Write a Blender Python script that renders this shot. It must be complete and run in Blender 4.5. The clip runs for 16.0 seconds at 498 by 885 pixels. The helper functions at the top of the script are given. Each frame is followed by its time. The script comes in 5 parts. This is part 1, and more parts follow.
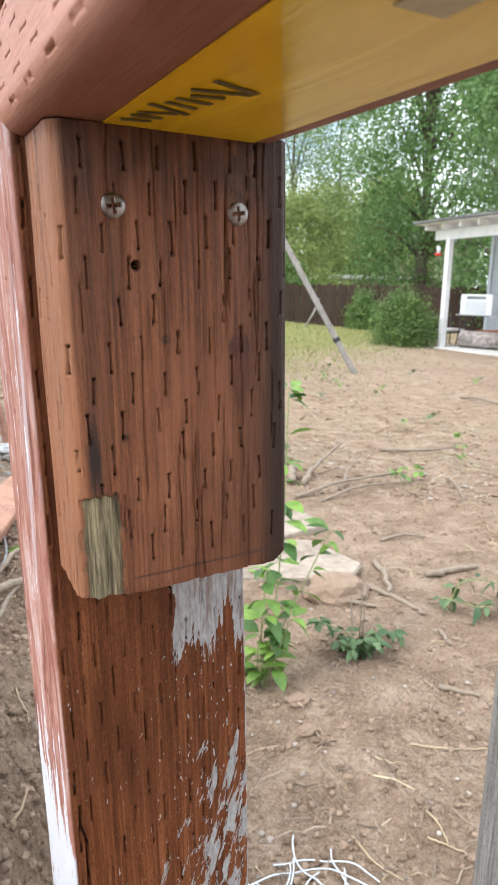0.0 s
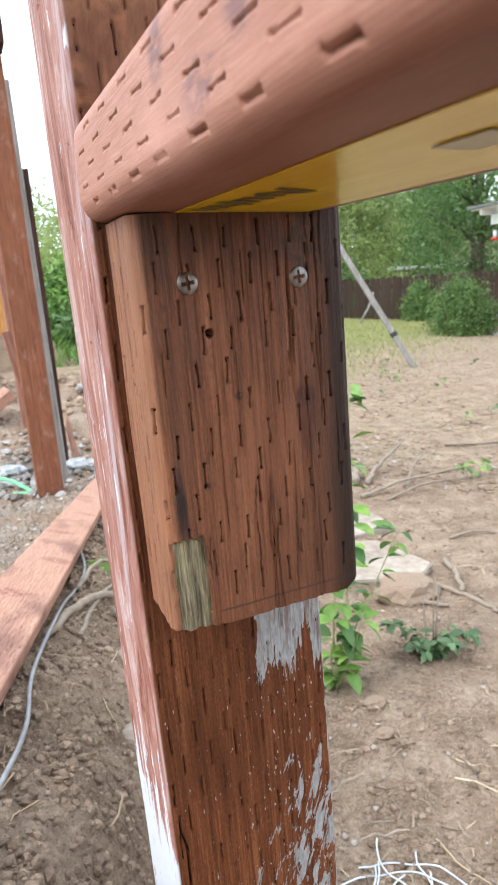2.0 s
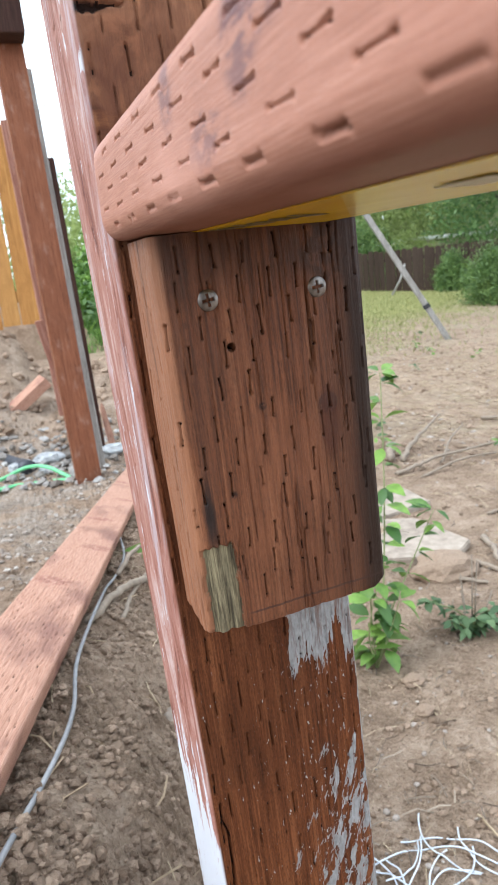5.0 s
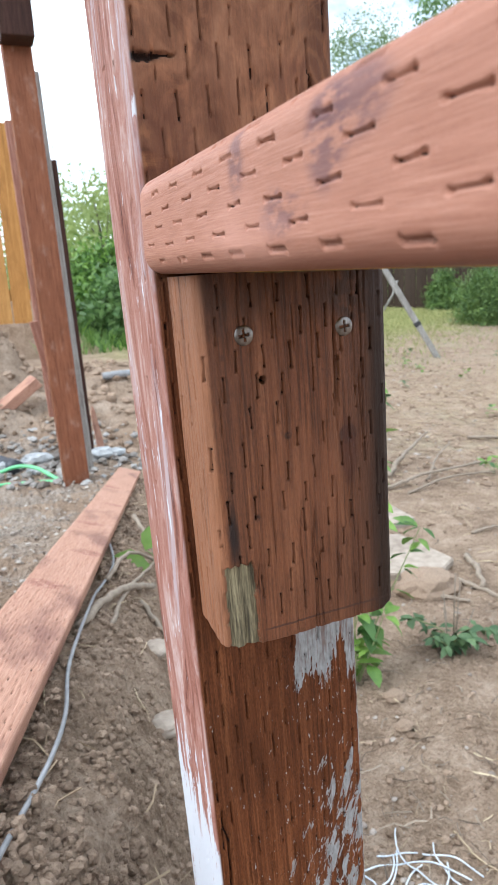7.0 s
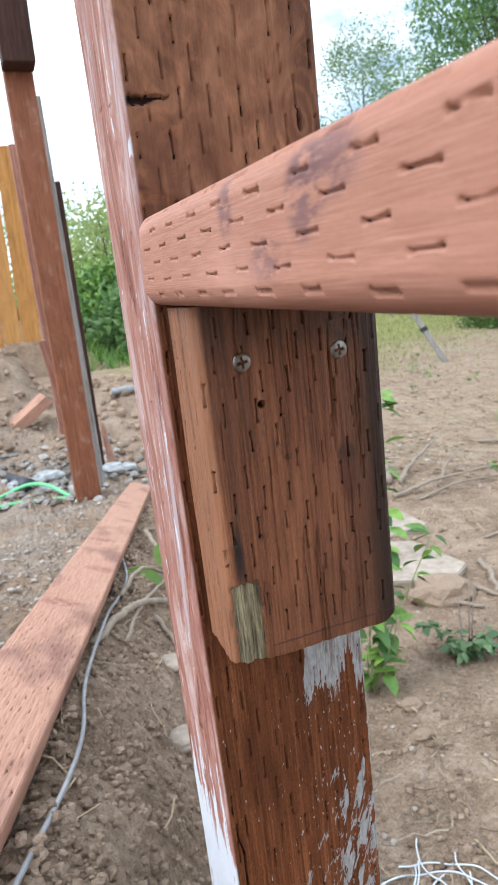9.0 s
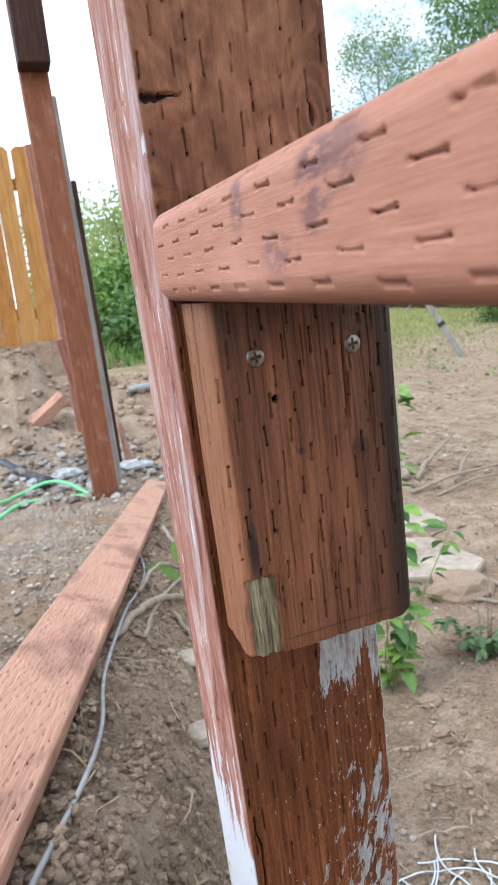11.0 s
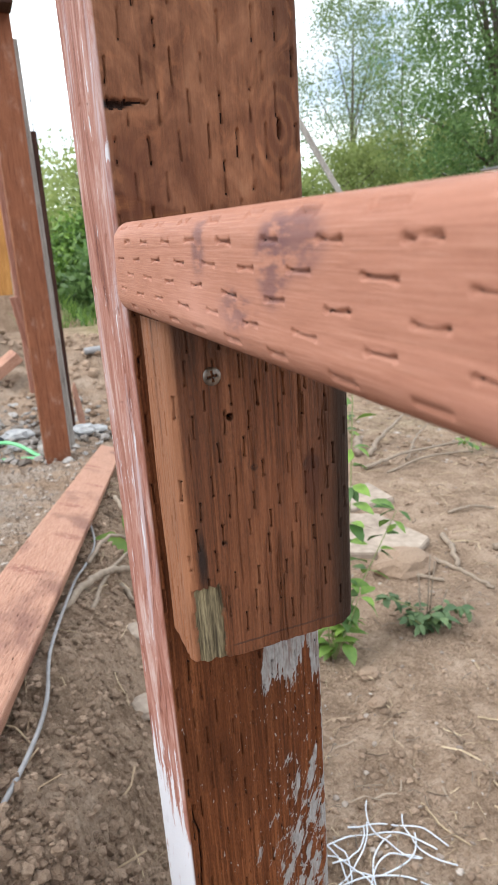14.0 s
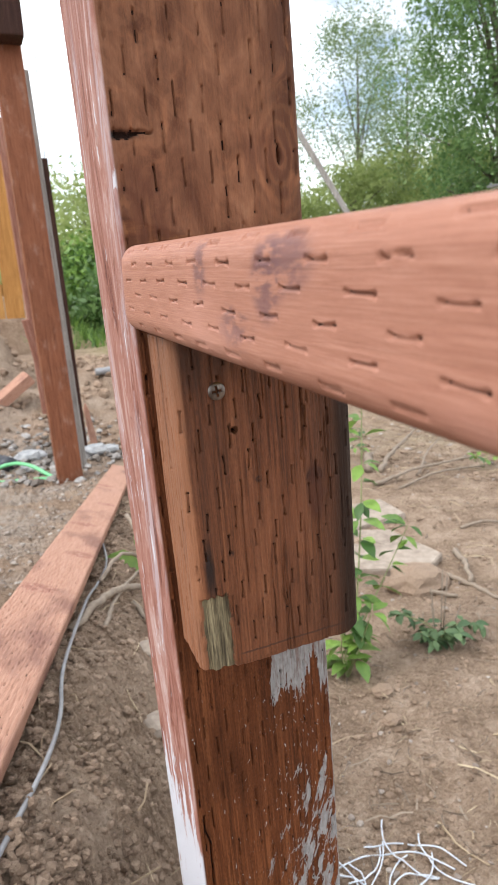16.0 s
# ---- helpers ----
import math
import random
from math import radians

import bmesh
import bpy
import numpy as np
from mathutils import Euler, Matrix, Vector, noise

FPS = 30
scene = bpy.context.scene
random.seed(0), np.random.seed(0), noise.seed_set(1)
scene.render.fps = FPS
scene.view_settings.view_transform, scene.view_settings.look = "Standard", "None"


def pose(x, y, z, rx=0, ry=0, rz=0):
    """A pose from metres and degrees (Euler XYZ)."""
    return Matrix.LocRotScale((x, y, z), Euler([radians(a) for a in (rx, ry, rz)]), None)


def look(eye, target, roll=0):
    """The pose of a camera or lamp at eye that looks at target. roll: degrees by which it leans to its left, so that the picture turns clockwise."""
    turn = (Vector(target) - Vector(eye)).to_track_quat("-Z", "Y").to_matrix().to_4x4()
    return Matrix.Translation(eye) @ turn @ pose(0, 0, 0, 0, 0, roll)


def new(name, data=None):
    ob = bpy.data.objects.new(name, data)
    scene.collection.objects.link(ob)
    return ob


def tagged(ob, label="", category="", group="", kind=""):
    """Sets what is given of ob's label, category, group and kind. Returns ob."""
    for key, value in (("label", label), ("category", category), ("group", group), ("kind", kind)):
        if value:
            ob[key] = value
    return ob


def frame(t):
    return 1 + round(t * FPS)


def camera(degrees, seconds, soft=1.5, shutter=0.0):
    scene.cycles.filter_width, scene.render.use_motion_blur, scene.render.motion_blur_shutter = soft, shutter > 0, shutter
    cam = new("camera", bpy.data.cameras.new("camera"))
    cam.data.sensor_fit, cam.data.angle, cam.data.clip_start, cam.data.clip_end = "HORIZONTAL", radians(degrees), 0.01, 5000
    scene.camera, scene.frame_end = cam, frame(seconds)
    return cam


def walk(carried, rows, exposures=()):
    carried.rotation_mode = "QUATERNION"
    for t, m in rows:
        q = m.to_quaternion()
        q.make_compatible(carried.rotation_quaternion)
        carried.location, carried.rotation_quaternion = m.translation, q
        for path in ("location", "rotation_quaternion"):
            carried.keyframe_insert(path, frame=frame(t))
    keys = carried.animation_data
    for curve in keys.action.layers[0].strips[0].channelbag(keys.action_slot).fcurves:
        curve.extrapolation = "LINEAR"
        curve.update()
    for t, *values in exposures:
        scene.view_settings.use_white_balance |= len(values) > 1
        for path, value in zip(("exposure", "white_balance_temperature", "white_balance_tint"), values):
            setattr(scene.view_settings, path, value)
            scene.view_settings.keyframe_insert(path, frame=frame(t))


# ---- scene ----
cam = camera(41.6, 16.0, soft=0.9)
PATH = [
    (0, (-0.081, -0.249, 0.855), (0.839, 1.466, 0.395), 1.0),
    (0.5, (-0.084, -0.256, 0.869), (0.758, 1.508, 0.445), -1.3),
    (1, (-0.09, -0.255, 0.873), (0.719, 1.524, 0.452), -1.7),
    (1.5, (-0.091, -0.262, 0.878), (0.688, 1.529, 0.448), -3.0),
    (2, (-0.092, -0.263, 0.876), (0.662, 1.533, 0.421), -3.3),
    (2.5, (-0.09, -0.267, 0.883), (0.636, 1.543, 0.436), -4.5),
    (3, (-0.092, -0.272, 0.888), (0.62, 1.55, 0.47), -4.9),
    (3.5, (-0.092, -0.272, 0.885), (0.611, 1.549, 0.452), -5.2),
    (4, (-0.091, -0.273, 0.886), (0.61, 1.549, 0.451), -5.8),
    (4.2, (-0.085, -0.272, 0.887), (0.573, 1.561, 0.431), -6.5),
    (6.3, (-0.104, -0.267, 0.892), (0.589, 1.534, 0.369), -3.7),
    (6.5, (-0.106, -0.269, 0.899), (0.591, 1.54, 0.404), -2.5),
    (7, (-0.108, -0.275, 0.901), (0.584, 1.537, 0.41), -3.0),
    (7.5, (-0.107, -0.279, 0.905), (0.576, 1.541, 0.434), -3.9),
    (8, (-0.106, -0.281, 0.905), (0.574, 1.541, 0.439), -4.4),
    (8.5, (-0.107, -0.282, 0.906), (0.567, 1.544, 0.446), -4.6),
    (9, (-0.107, -0.284, 0.908), (0.56, 1.545, 0.449), -5.0),
    (9.2, (-0.106, -0.283, 0.906), (0.557, 1.544, 0.438), -5.1),
    (11.3, (-0.107, -0.286, 0.908), (0.502, 1.563, 0.45), -5.5),
    (11.5, (-0.109, -0.285, 0.911), (0.493, 1.569, 0.467), -5.0),
    (12, (-0.108, -0.288, 0.915), (0.491, 1.568, 0.474), -5.5),
    (12.5, (-0.11, -0.288, 0.915), (0.481, 1.565, 0.447), -5.4),
    (13, (-0.106, -0.287, 0.915), (0.578, 1.508, 0.358), -3.5),
    (13.5, (-0.106, -0.287, 0.917), (0.658, 1.468, 0.337), -1.9),
    (14, (-0.104, -0.286, 0.929), (0.623, 1.486, 0.356), -2.2),
    (14.5, (-0.106, -0.292, 0.928), (0.595, 1.496, 0.368), -3.1),
    (15, (-0.104, -0.296, 0.93), (0.596, 1.497, 0.387), -3.7),
    (15.5, (-0.104, -0.295, 0.929), (0.595, 1.502, 0.398), -3.4),
    (16, (-0.105, -0.296, 0.929), (0.599, 1.503, 0.411), -3.2),
]
walk(cam, [(t, look(eye, target, roll)) for t, eye, target, roll in PATH],
     exposures=((0.0, 0.86, 6200.0, 8.0), (2.0, 0.86, 5950.0, 6.0), (4.0, 0.79, 5850.0, 5.0), (8.0, 0.64, 5800.0, 5.0), (12.5, 0.58, 5800.0, 5.0), (14.0, 0.54, 6350.0, 9.0), (16.0, 0.51, 6400.0, 10.0)))
cam.data.dof.use_dof = True
cam.data.dof.focus_distance = 0.29
cam.data.dof.aperture_fstop = 46.0

# ---------------------------------------------------------------- light
SUN_FROM = Vector((-0.76, 0.02, 0.90)).normalized()
world = bpy.data.worlds.new("cloudy_sky")
scene.world = world
world.use_nodes = True
wn, wl = world.node_tree.nodes, world.node_tree.links
wn.clear()
w_out = wn.new("ShaderNodeOutputWorld")
w_bg = wn.new("ShaderNodeBackground")
w_sky = wn.new("ShaderNodeTexSky")
w_sky.sky_type, w_sky.sun_disc = "NISHITA", False
w_sky.sun_elevation = math.asin(SUN_FROM.z)
w_sky.sun_rotation = math.atan2(SUN_FROM.x, SUN_FROM.y)
w_co = wn.new("ShaderNodeTexCoord")
w_map = wn.new("ShaderNodeMapping")
w_map.inputs["Scale"].default_value = (1.0, 1.0, 2.2)
w_noise = wn.new("ShaderNodeTexNoise")
w_noise.inputs["Scale"].default_value, w_noise.inputs["Detail"].default_value = 2.6, 9.0
w_noise.inputs["Roughness"].default_value = 0.58
w_ramp = wn.new("ShaderNodeValToRGB")
w_ramp.color_ramp.elements[0].position, w_ramp.color_ramp.elements[1].position = 0.33, 0.49
w_mix = wn.new("ShaderNodeMixRGB")
w_mix.inputs[2].default_value = (11.8, 12.2, 12.7, 1)
w_bg.inputs["Strength"].default_value = 0.122
wl.new(w_co.outputs["Generated"], w_map.inputs["Vector"])
wl.new(w_map.outputs["Vector"], w_noise.inputs["Vector"])
wl.new(w_noise.outputs["Fac"], w_ramp.inputs["Fac"])
wl.new(w_ramp.outputs["Color"], w_mix.inputs[0])
wl.new(w_sky.outputs["Color"], w_mix.inputs[1])
wl.new(w_mix.outputs["Color"], w_bg.inputs["Color"])
wl.new(w_bg.outputs["Background"], w_out.inputs["Surface"])
sun_data = bpy.data.lights.new("sun", "SUN")
sun_data.energy, sun_data.angle, sun_data.color = 1.8, radians(24), (1.0, 0.97, 0.93)
sun = new("sun", sun_data)
sun.matrix_world = look(SUN_FROM * 30, (0, 0, 0))


# ---------------------------------------------------------------- materials
class Nodes:
    """A small helper that strings shader nodes together."""

    def __init__(self, name, rough=0.7, metal=0.0, spec=0.5):
        self.mat = bpy.data.materials.new(name)
        self.mat.use_nodes = True
        self.n, self.l = self.mat.node_tree.nodes, self.mat.node_tree.links
        self.bsdf = self.n["Principled BSDF"]
        self.bsdf.inputs["Roughness"].default_value = rough
        self.bsdf.inputs["Metallic"].default_value = metal
        self.bsdf.inputs["Specular IOR Level"].default_value = spec
        self.co = self.n.new("ShaderNodeTexCoord").outputs["Object"]

    def put(self, socket, value):
        if isinstance(value, (int, float, tuple)):
            socket.default_value = value
        else:
            self.l.new(value, socket)

    def scaled(self, scale, shift=(0, 0, 0), rot=(0, 0, 0)):
        m = self.n.new("ShaderNodeMapping")
        m.inputs["Scale"].default_value, m.inputs["Location"].default_value = scale, shift
        m.inputs["Rotation"].default_value = [radians(a) for a in rot]
        self.l.new(self.co, m.inputs["Vector"])
        return m.outputs["Vector"]

    def noise(self, scale, vec=None, detail=6.0, rough=0.55, distort=0.0):
        t = self.n.new("ShaderNodeTexNoise")
        t.inputs["Scale"].default_value, t.inputs["Detail"].default_value = scale, detail
        t.inputs["Roughness"].default_value, t.inputs["Distortion"].default_value = rough, distort
        self.l.new(vec or self.co, t.inputs["Vector"])
        return t.outputs["Fac"]

    def cells(self, scale, vec=None, out="Distance"):
        t = self.n.new("ShaderNodeTexVoronoi")
        t.inputs["Scale"].default_value = scale
        self.l.new(vec or self.co, t.inputs["Vector"])
        return t.outputs[out]

    def ramp(self, fac, *stops):
        r = self.n.new("ShaderNodeValToRGB")
        e = r.color_ramp.elements
        while len(e) < len(stops):
            e.new(0.5)
        for k, (p, c) in enumerate(stops):
            e[k].position = p
            e[k].color = (*c, 1) if isinstance(c, tuple) else (c, c, c, 1)
        self.put(r.inputs["Fac"], fac)
        return r.outputs["Color"]

    def mix(self, fac, a, b, kind="MIX"):
        m = self.n.new("ShaderNodeMixRGB")
        m.blend_type = kind
        self.put(m.inputs[0], fac)
        self.put(m.inputs[1], (*a, 1) if isinstance(a, tuple) and len(a) == 3 else a)
        self.put(m.inputs[2], (*b, 1) if isinstance(b, tuple) and len(b) == 3 else b)
        return m.outputs["Color"]

    def math(self, op, a, b=0.0, c=0.0, clamp=False):
        m = self.n.new("ShaderNodeMath")
        m.operation, m.use_clamp = op, clamp
        for k, v in enumerate((a, b, c)):
            self.put(m.inputs[k], v)
        return m.outputs["Value"]

    def span(self, value, lo, hi):
        """0 at lo, 1 at hi, smooth between."""
        m = self.n.new("ShaderNodeMapRange")
        m.interpolation_type = "SMOOTHSTEP"
        self.put(m.inputs["Value"], value)
        m.inputs["From Min"].default_value, m.inputs["From Max"].default_value = lo, hi
        return m.outputs["Result"]

    def axes(self):
        s = self.n.new("ShaderNodeSeparateXYZ")
        self.l.new(self.co, s.inputs[0])
        return s.outputs[0], s.outputs[1], s.outputs[2]

    def spot(self, centre, radius, soft, squash=(1, 1, 1)):
        """1 inside a ball round centre, 0 outside."""
        v = self.n.new("ShaderNodeVectorMath")
        v.operation = "LENGTH"
        m = self.scaled(squash, tuple(-c * q for c, q in zip(centre, squash)))
        self.l.new(m, v.inputs[0])
        return self.span(v.outputs["Value"], radius + soft, radius)

    def random(self):
        return self.n.new("ShaderNodeObjectInfo").outputs["Random"]

    def island(self):
        return self.n.new("ShaderNodeNewGeometry").outputs["Random Per Island"]

    def colour(self, c):
        self.put(self.bsdf.inputs["Base Color"], (*c, 1) if isinstance(c, tuple) else c)
        return self

    def bump(self, height, strength=0.3, distance=0.001):
        b = self.n.new("ShaderNodeBump")
        b.inputs["Strength"].default_value, b.inputs["Distance"].default_value = strength, distance
        self.put(b.inputs["Height"], height)
        self.l.new(b.outputs["Normal"], self.bsdf.inputs["Normal"])
        return self


def stained(name, dark, mid, light, across=260.0, rough=0.62, bandy=0.45, blotch=0.45, crisp=0.5, relief=0.6):
    """Stained construction timber; the grain runs along local z. Returns the helper and the wood's colour."""
    m = Nodes(name, rough, spec=0.14)
    fine = m.noise(across * 3.2, m.scaled((1, 1, 0.022)), 7, 0.66, 0.15)
    pore = m.noise(across * 7.5, m.scaled((1, 1, 0.055), (0.7, 0.2, 0.4)), 3, 0.6)
    band = m.noise(across * 0.55, m.scaled((1, 1, 0.035), (0.3, 0.1, 0.2)), 4, 0.6, 0.5)
    blot = m.noise(16.0, m.scaled((1, 1, 0.45)), 5)
    g = m.math("ADD", m.math("MULTIPLY", fine, 1 - bandy), m.math("MULTIPLY", band, bandy))
    wood = m.ramp(g, (0.37, dark), (0.5, mid), (0.63, light))
    wood = m.mix(m.math("MULTIPLY", m.span(blot, 0.46, 0.68), blotch), wood, dark)
    wood = m.mix(m.math("MULTIPLY", m.span(pore, 0.60, 0.70), crisp), wood, tuple(c * 0.35 for c in dark))
    wood = m.mix(m.math("MULTIPLY", m.span(pore, 0.36, 0.28), crisp * 0.5), wood, tuple(min(1, c * 1.5) for c in light))
    fleck = m.noise(across * 5.0, m.scaled((1, 1, 0.35), (0.2, 0.9, 0.1)), 6, 0.72, 0.4)
    wood = m.mix(m.math("MULTIPLY", m.span(fleck, 0.50, 0.62), crisp * 0.9), wood, tuple(c * 0.55 for c in dark))
    wood = m.mix(m.math("MULTIPLY", m.span(fleck, 0.44, 0.34), crisp * 0.45), wood, tuple(min(1, c * 1.35) for c in light))
    raised = m.math("ADD", m.math("MULTIPLY", pore, -0.5), m.math("ADD", fine, m.math("MULTIPLY", band, 0.6)))
    m.bump(m.math("ADD", raised, m.math("MULTIPLY", fleck, -0.9)), relief, 0.0012)
    return m, wood


BROWN = ((0.074, 0.026, 0.012), (0.186, 0.067, 0.030), (0.295, 0.120, 0.057))
RED = ((0.285, 0.126, 0.083), (0.358, 0.164, 0.111), (0.425, 0.215, 0.152))

# floors of slits, holes and cracks: dark treated wood plus painted recess shade
m, wood = stained("slit_dark_shaded_wood", (0.010, 0.005, 0.003), (0.020, 0.009, 0.006), (0.034, 0.015, 0.010))
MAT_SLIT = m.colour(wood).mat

# block: knots and a dark smear beside the lower edge
m, wood = stained("block_brown_stain", *BROWN, across=230.0, rough=0.46, bandy=0.42, crisp=0.34, relief=0.7)
m.bsdf.inputs["Specular IOR Level"].default_value = 0.26
weather = m.noise(26, m.scaled((1, 1, 0.4), (6, 3, 1)), 6, 0.6, 0.6)
wood = m.mix(m.math("MULTIPLY", m.span(weather, 0.48, 0.66), 0.5), wood, (0.070, 0.032, 0.020))
wood = m.mix(m.math("MULTIPLY", m.span(weather, 0.46, 0.34), 0.4), wood, (0.26, 0.098, 0.046))
for c, r, f in (((0.0205, -0.0185, 0.0865), 0.0036, 0.85), ((-0.0075, -0.0185, 0.0905), 0.0010, 0.8), ((-0.0235, -0.0185, 0.058), 0.0008, 0.8), ((-0.0325, -0.0175, 0.125), 0.0010, 0.6)):
    wood = m.mix(m.math("MULTIPLY", m.math("MULTIPLY", m.spot(c, r, 0.0014), m.span(m.noise(900), 0.32, 0.52)), f), wood, (0.020, 0.011, 0.009))
wood = m.mix(m.math("MULTIPLY", m.spot((0.0205, -0.0185, 0.079), 0.004, 0.004, (1.4, 1, 0.42)), 0.7), wood, (0.10, 0.03, 0.016))
smear = m.spot((-0.0345, -0.0165, 0.053), 0.0025, 0.003, (1, 1, 0.2))
wood = m.mix(m.math("MULTIPLY", smear, m.span(m.noise(300, m.scaled((1, 1, 0.1))), 0.3, 0.6)), wood, (0.022, 0.013, 0.011))
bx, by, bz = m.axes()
# darker towards the right half, uneven with the weather noise
right_dark = m.math("MULTIPLY", m.span(m.math("ADD", bx, m.math("MULTIPLY", weather, 0.03)), 0.014, 0.046), 0.45)
wood = m.mix(right_dark, wood, (0.042, 0.019, 0.012))
# streaky near-black strip along the right edge
edge_dark = m.math("MULTIPLY", m.span(bx, 0.0265, 0.0355), m.span(m.noise(90, m.scaled((1, 1, 0.12))), 0.20, 0.42))
wood = m.mix(m.math("MULTIPLY", edge_dark, 0.92), wood, (0.022, 0.011, 0.007))
# the rail's shade on the block top, painted as a broken dark band
top_shade = m.math("MULTIPLY", m.span(bz, 0.126, 0.147), m.span(m.noise(120, m.scaled((1, 1, 0.25), (4, 2, 1))), 0.30, 0.55))
wood = m.mix(m.math("MULTIPLY", top_shade, 0.65), wood, (0.045, 0.021, 0.014))
# more of that painted shade at the top right corner
cap_shade = m.math("MULTIPLY", m.spot((0.030, -0.02, 0.146), 0.012, 0.010, (1, 1, 1.3)), m.span(m.noise(200), 0.35, 0.6))
wood = m.mix(m.math("MULTIPLY", cap_shade, 0.8), wood, (0.045, 0.022, 0.014))
pencil = m.math("MULTIPLY", m.span(m.math("ABSOLUTE", m.math("SUBTRACT", bz, 0.0062)), 0.0007, 0.0003), m.span(bx, -0.026, -0.020))
wood = m.mix(m.math("MULTIPLY", pencil, 0.7), wood, (0.05, 0.025, 0.02))
worn = m.math("MULTIPLY", m.span(bx, -0.0372, -0.0402), m.span(m.noise(180, m.scaled((1, 1, 0.08)), 6, 0.65), 0.34, 0.50))
wood = m.mix(m.math("MULTIPLY", worn, 0.55), wood, (0.37, 0.168, 0.088))
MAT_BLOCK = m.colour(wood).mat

m = Nodes("raw_grey_green_wood", 0.85)
g = m.noise(700, m.scaled((1, 1, 0.06)), 8, 0.7)
MAT_RAW = m.colour(m.ramp(g, (0.36, (0.050, 0.038, 0.020)), (0.5, (0.165, 0.134, 0.076)), (0.64, (0.36, 0.300, 0.175)))).bump(g, 0.6, 0.001).mat

# post: brown stain, bleached pink side, grey and white paint left from an older coat
m, wood = stained("post_brown_stain", (0.058, 0.018, 0.007), (0.138, 0.043, 0.015), (0.235, 0.084, 0.032))
px, py, pz = m.axes()
wood = m.mix(m.math("MULTIPLY", m.span(pz, 0.86, 0.95), 0.85), wood, (0.95, 1.32, 1.75), "MULTIPLY")
figure = m.noise(34, m.scaled((1, 1, 0.55), (5, 1, 2)), 6, 0.55, 2.2)
calm = m.ramp(figure, (0.32, (0.105, 0.040, 0.021)), (0.47, (0.205, 0.088, 0.047)), (0.60, (0.285, 0.132, 0.073)), (0.72, (0.34, 0.175, 0.100)))
wood = m.mix(m.math("MULTIPLY", m.span(pz, 0.905, 0.945), 0.62), wood, calm)
curl = m.noise(13, m.scaled((1, 1, 0.45), (2, 9, 4), (0, 12, 0)), 4, 0.5, 1.6)
rings = m.math("SINE", m.math("ADD", m.math("MULTIPLY", curl, 34.0), m.math("MULTIPLY", px, 140.0)))
wood = m.mix(m.math("MULTIPLY", m.math("MULTIPLY", m.span(rings, 0.25, 1.0), m.span(pz, 0.93, 0.96)), 0.24), wood, (0.090, 0.033, 0.017))
wood = m.mix(m.math("MULTIPLY", m.math("MULTIPLY", m.span(rings, -0.4, -1.0), m.span(pz, 0.93, 0.96)), 0.14), wood, (0.36, 0.175, 0.095))
slant = m.math("SUBTRACT", m.math("SUBTRACT", 0.9585, m.math("MULTIPLY", m.math("ADD", px, 0.045), 0.34)), m.math("ADD", pz, m.math("MULTIPLY", curl, 0.006)))
wood = m.mix(m.math("MULTIPLY", m.math("MULTIPLY", m.span(slant, -0.0015, 0.0012), m.span(pz, 0.90, 0.925)), 0.7), wood, m.ramp(m.noise(160, m.scaled((0.18, 1, 1), rot=(0, 18, 0)), 6, 0.65), (0.35, (0.055, 0.018, 0.008)), (0.52, (0.125, 0.045, 0.017)), (0.68, (0.30, 0.125, 0.045))))
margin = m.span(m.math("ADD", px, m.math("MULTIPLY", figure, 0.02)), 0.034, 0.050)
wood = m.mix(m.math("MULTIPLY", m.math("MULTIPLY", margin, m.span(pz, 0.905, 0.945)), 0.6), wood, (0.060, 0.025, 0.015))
knot = m.spot((0.028, -0.037, 0.978), 0.007, 0.006, (0.8, 1, 1))
wood = m.mix(m.math("MULTIPLY", knot, 0.45), wood, (0.13, 0.05, 0.028))
swirl = m.noise(70, m.scaled((1, 1, 0.5), rot=(0, 35, 0)), 5, 0.6, 1.5)
wood = m.mix(m.math("MULTIPLY", m.math("MULTIPLY", m.span(pz, 0.93, 0.975), m.span(swirl, 0.5, 0.7)), 0.45), wood, (0.36, 0.155, 0.075))
for kx, kz, f, amt in ((0.0335, 0.977, 1500.0, 0.28), (-0.046, 0.945, 1100.0, 0.42)):
    v = m.n.new("ShaderNodeVectorMath")
    v.operation = "LENGTH"
    m.l.new(m.scaled((1, 0.2, 0.55), (-kx, 0.0074, -kz * 0.55)), v.inputs[0])
    wave = m.math("SINE", m.math("ADD", m.math("MULTIPLY", v.outputs["Value"], f), m.math("MULTIPLY", m.noise(90, m.scaled((1, 1, 0.4)), 5, 0.6), 14.0)))
    reach = m.span(v.outputs["Value"], 0.026, 0.003)
    wood = m.mix(m.math("MULTIPLY", m.math("MULTIPLY", m.span(wave, 0.0, 1.0), reach), amt), wood, (0.085, 0.030, 0.014))
    wood = m.mix(m.math("MULTIPLY", m.math("MULTIPLY", m.span(wave, 0.0, -1.0), reach), amt * 0.7), wood, (0.33, 0.145, 0.065))
burl = m.math("MULTIPLY", m.spot((-0.035, -0.037, 0.952), 0.014, 0.02), m.span(swirl, 0.35, 0.6))
wood = m.mix(m.math("MULTIPLY", burl, 0.6), wood, (0.09, 0.034, 0.02))
scar = m.math("MULTIPLY", m.span(m.math("ABSOLUTE", m.math("SUBTRACT", pz, m.math("ADD", 0.9855, m.math("MULTIPLY", m.noise(260), 0.002)))), 0.0026, 0.0004), m.span(px, -0.026, -0.040))
wood = m.mix(scar, wood, (0.008, 0.006, 0.006))
lean = m.n.new("ShaderNodeCombineXYZ")
m.put(lean.inputs[0], m.math("SUBTRACT", px, m.math("MULTIPLY", pz, 0.30)))
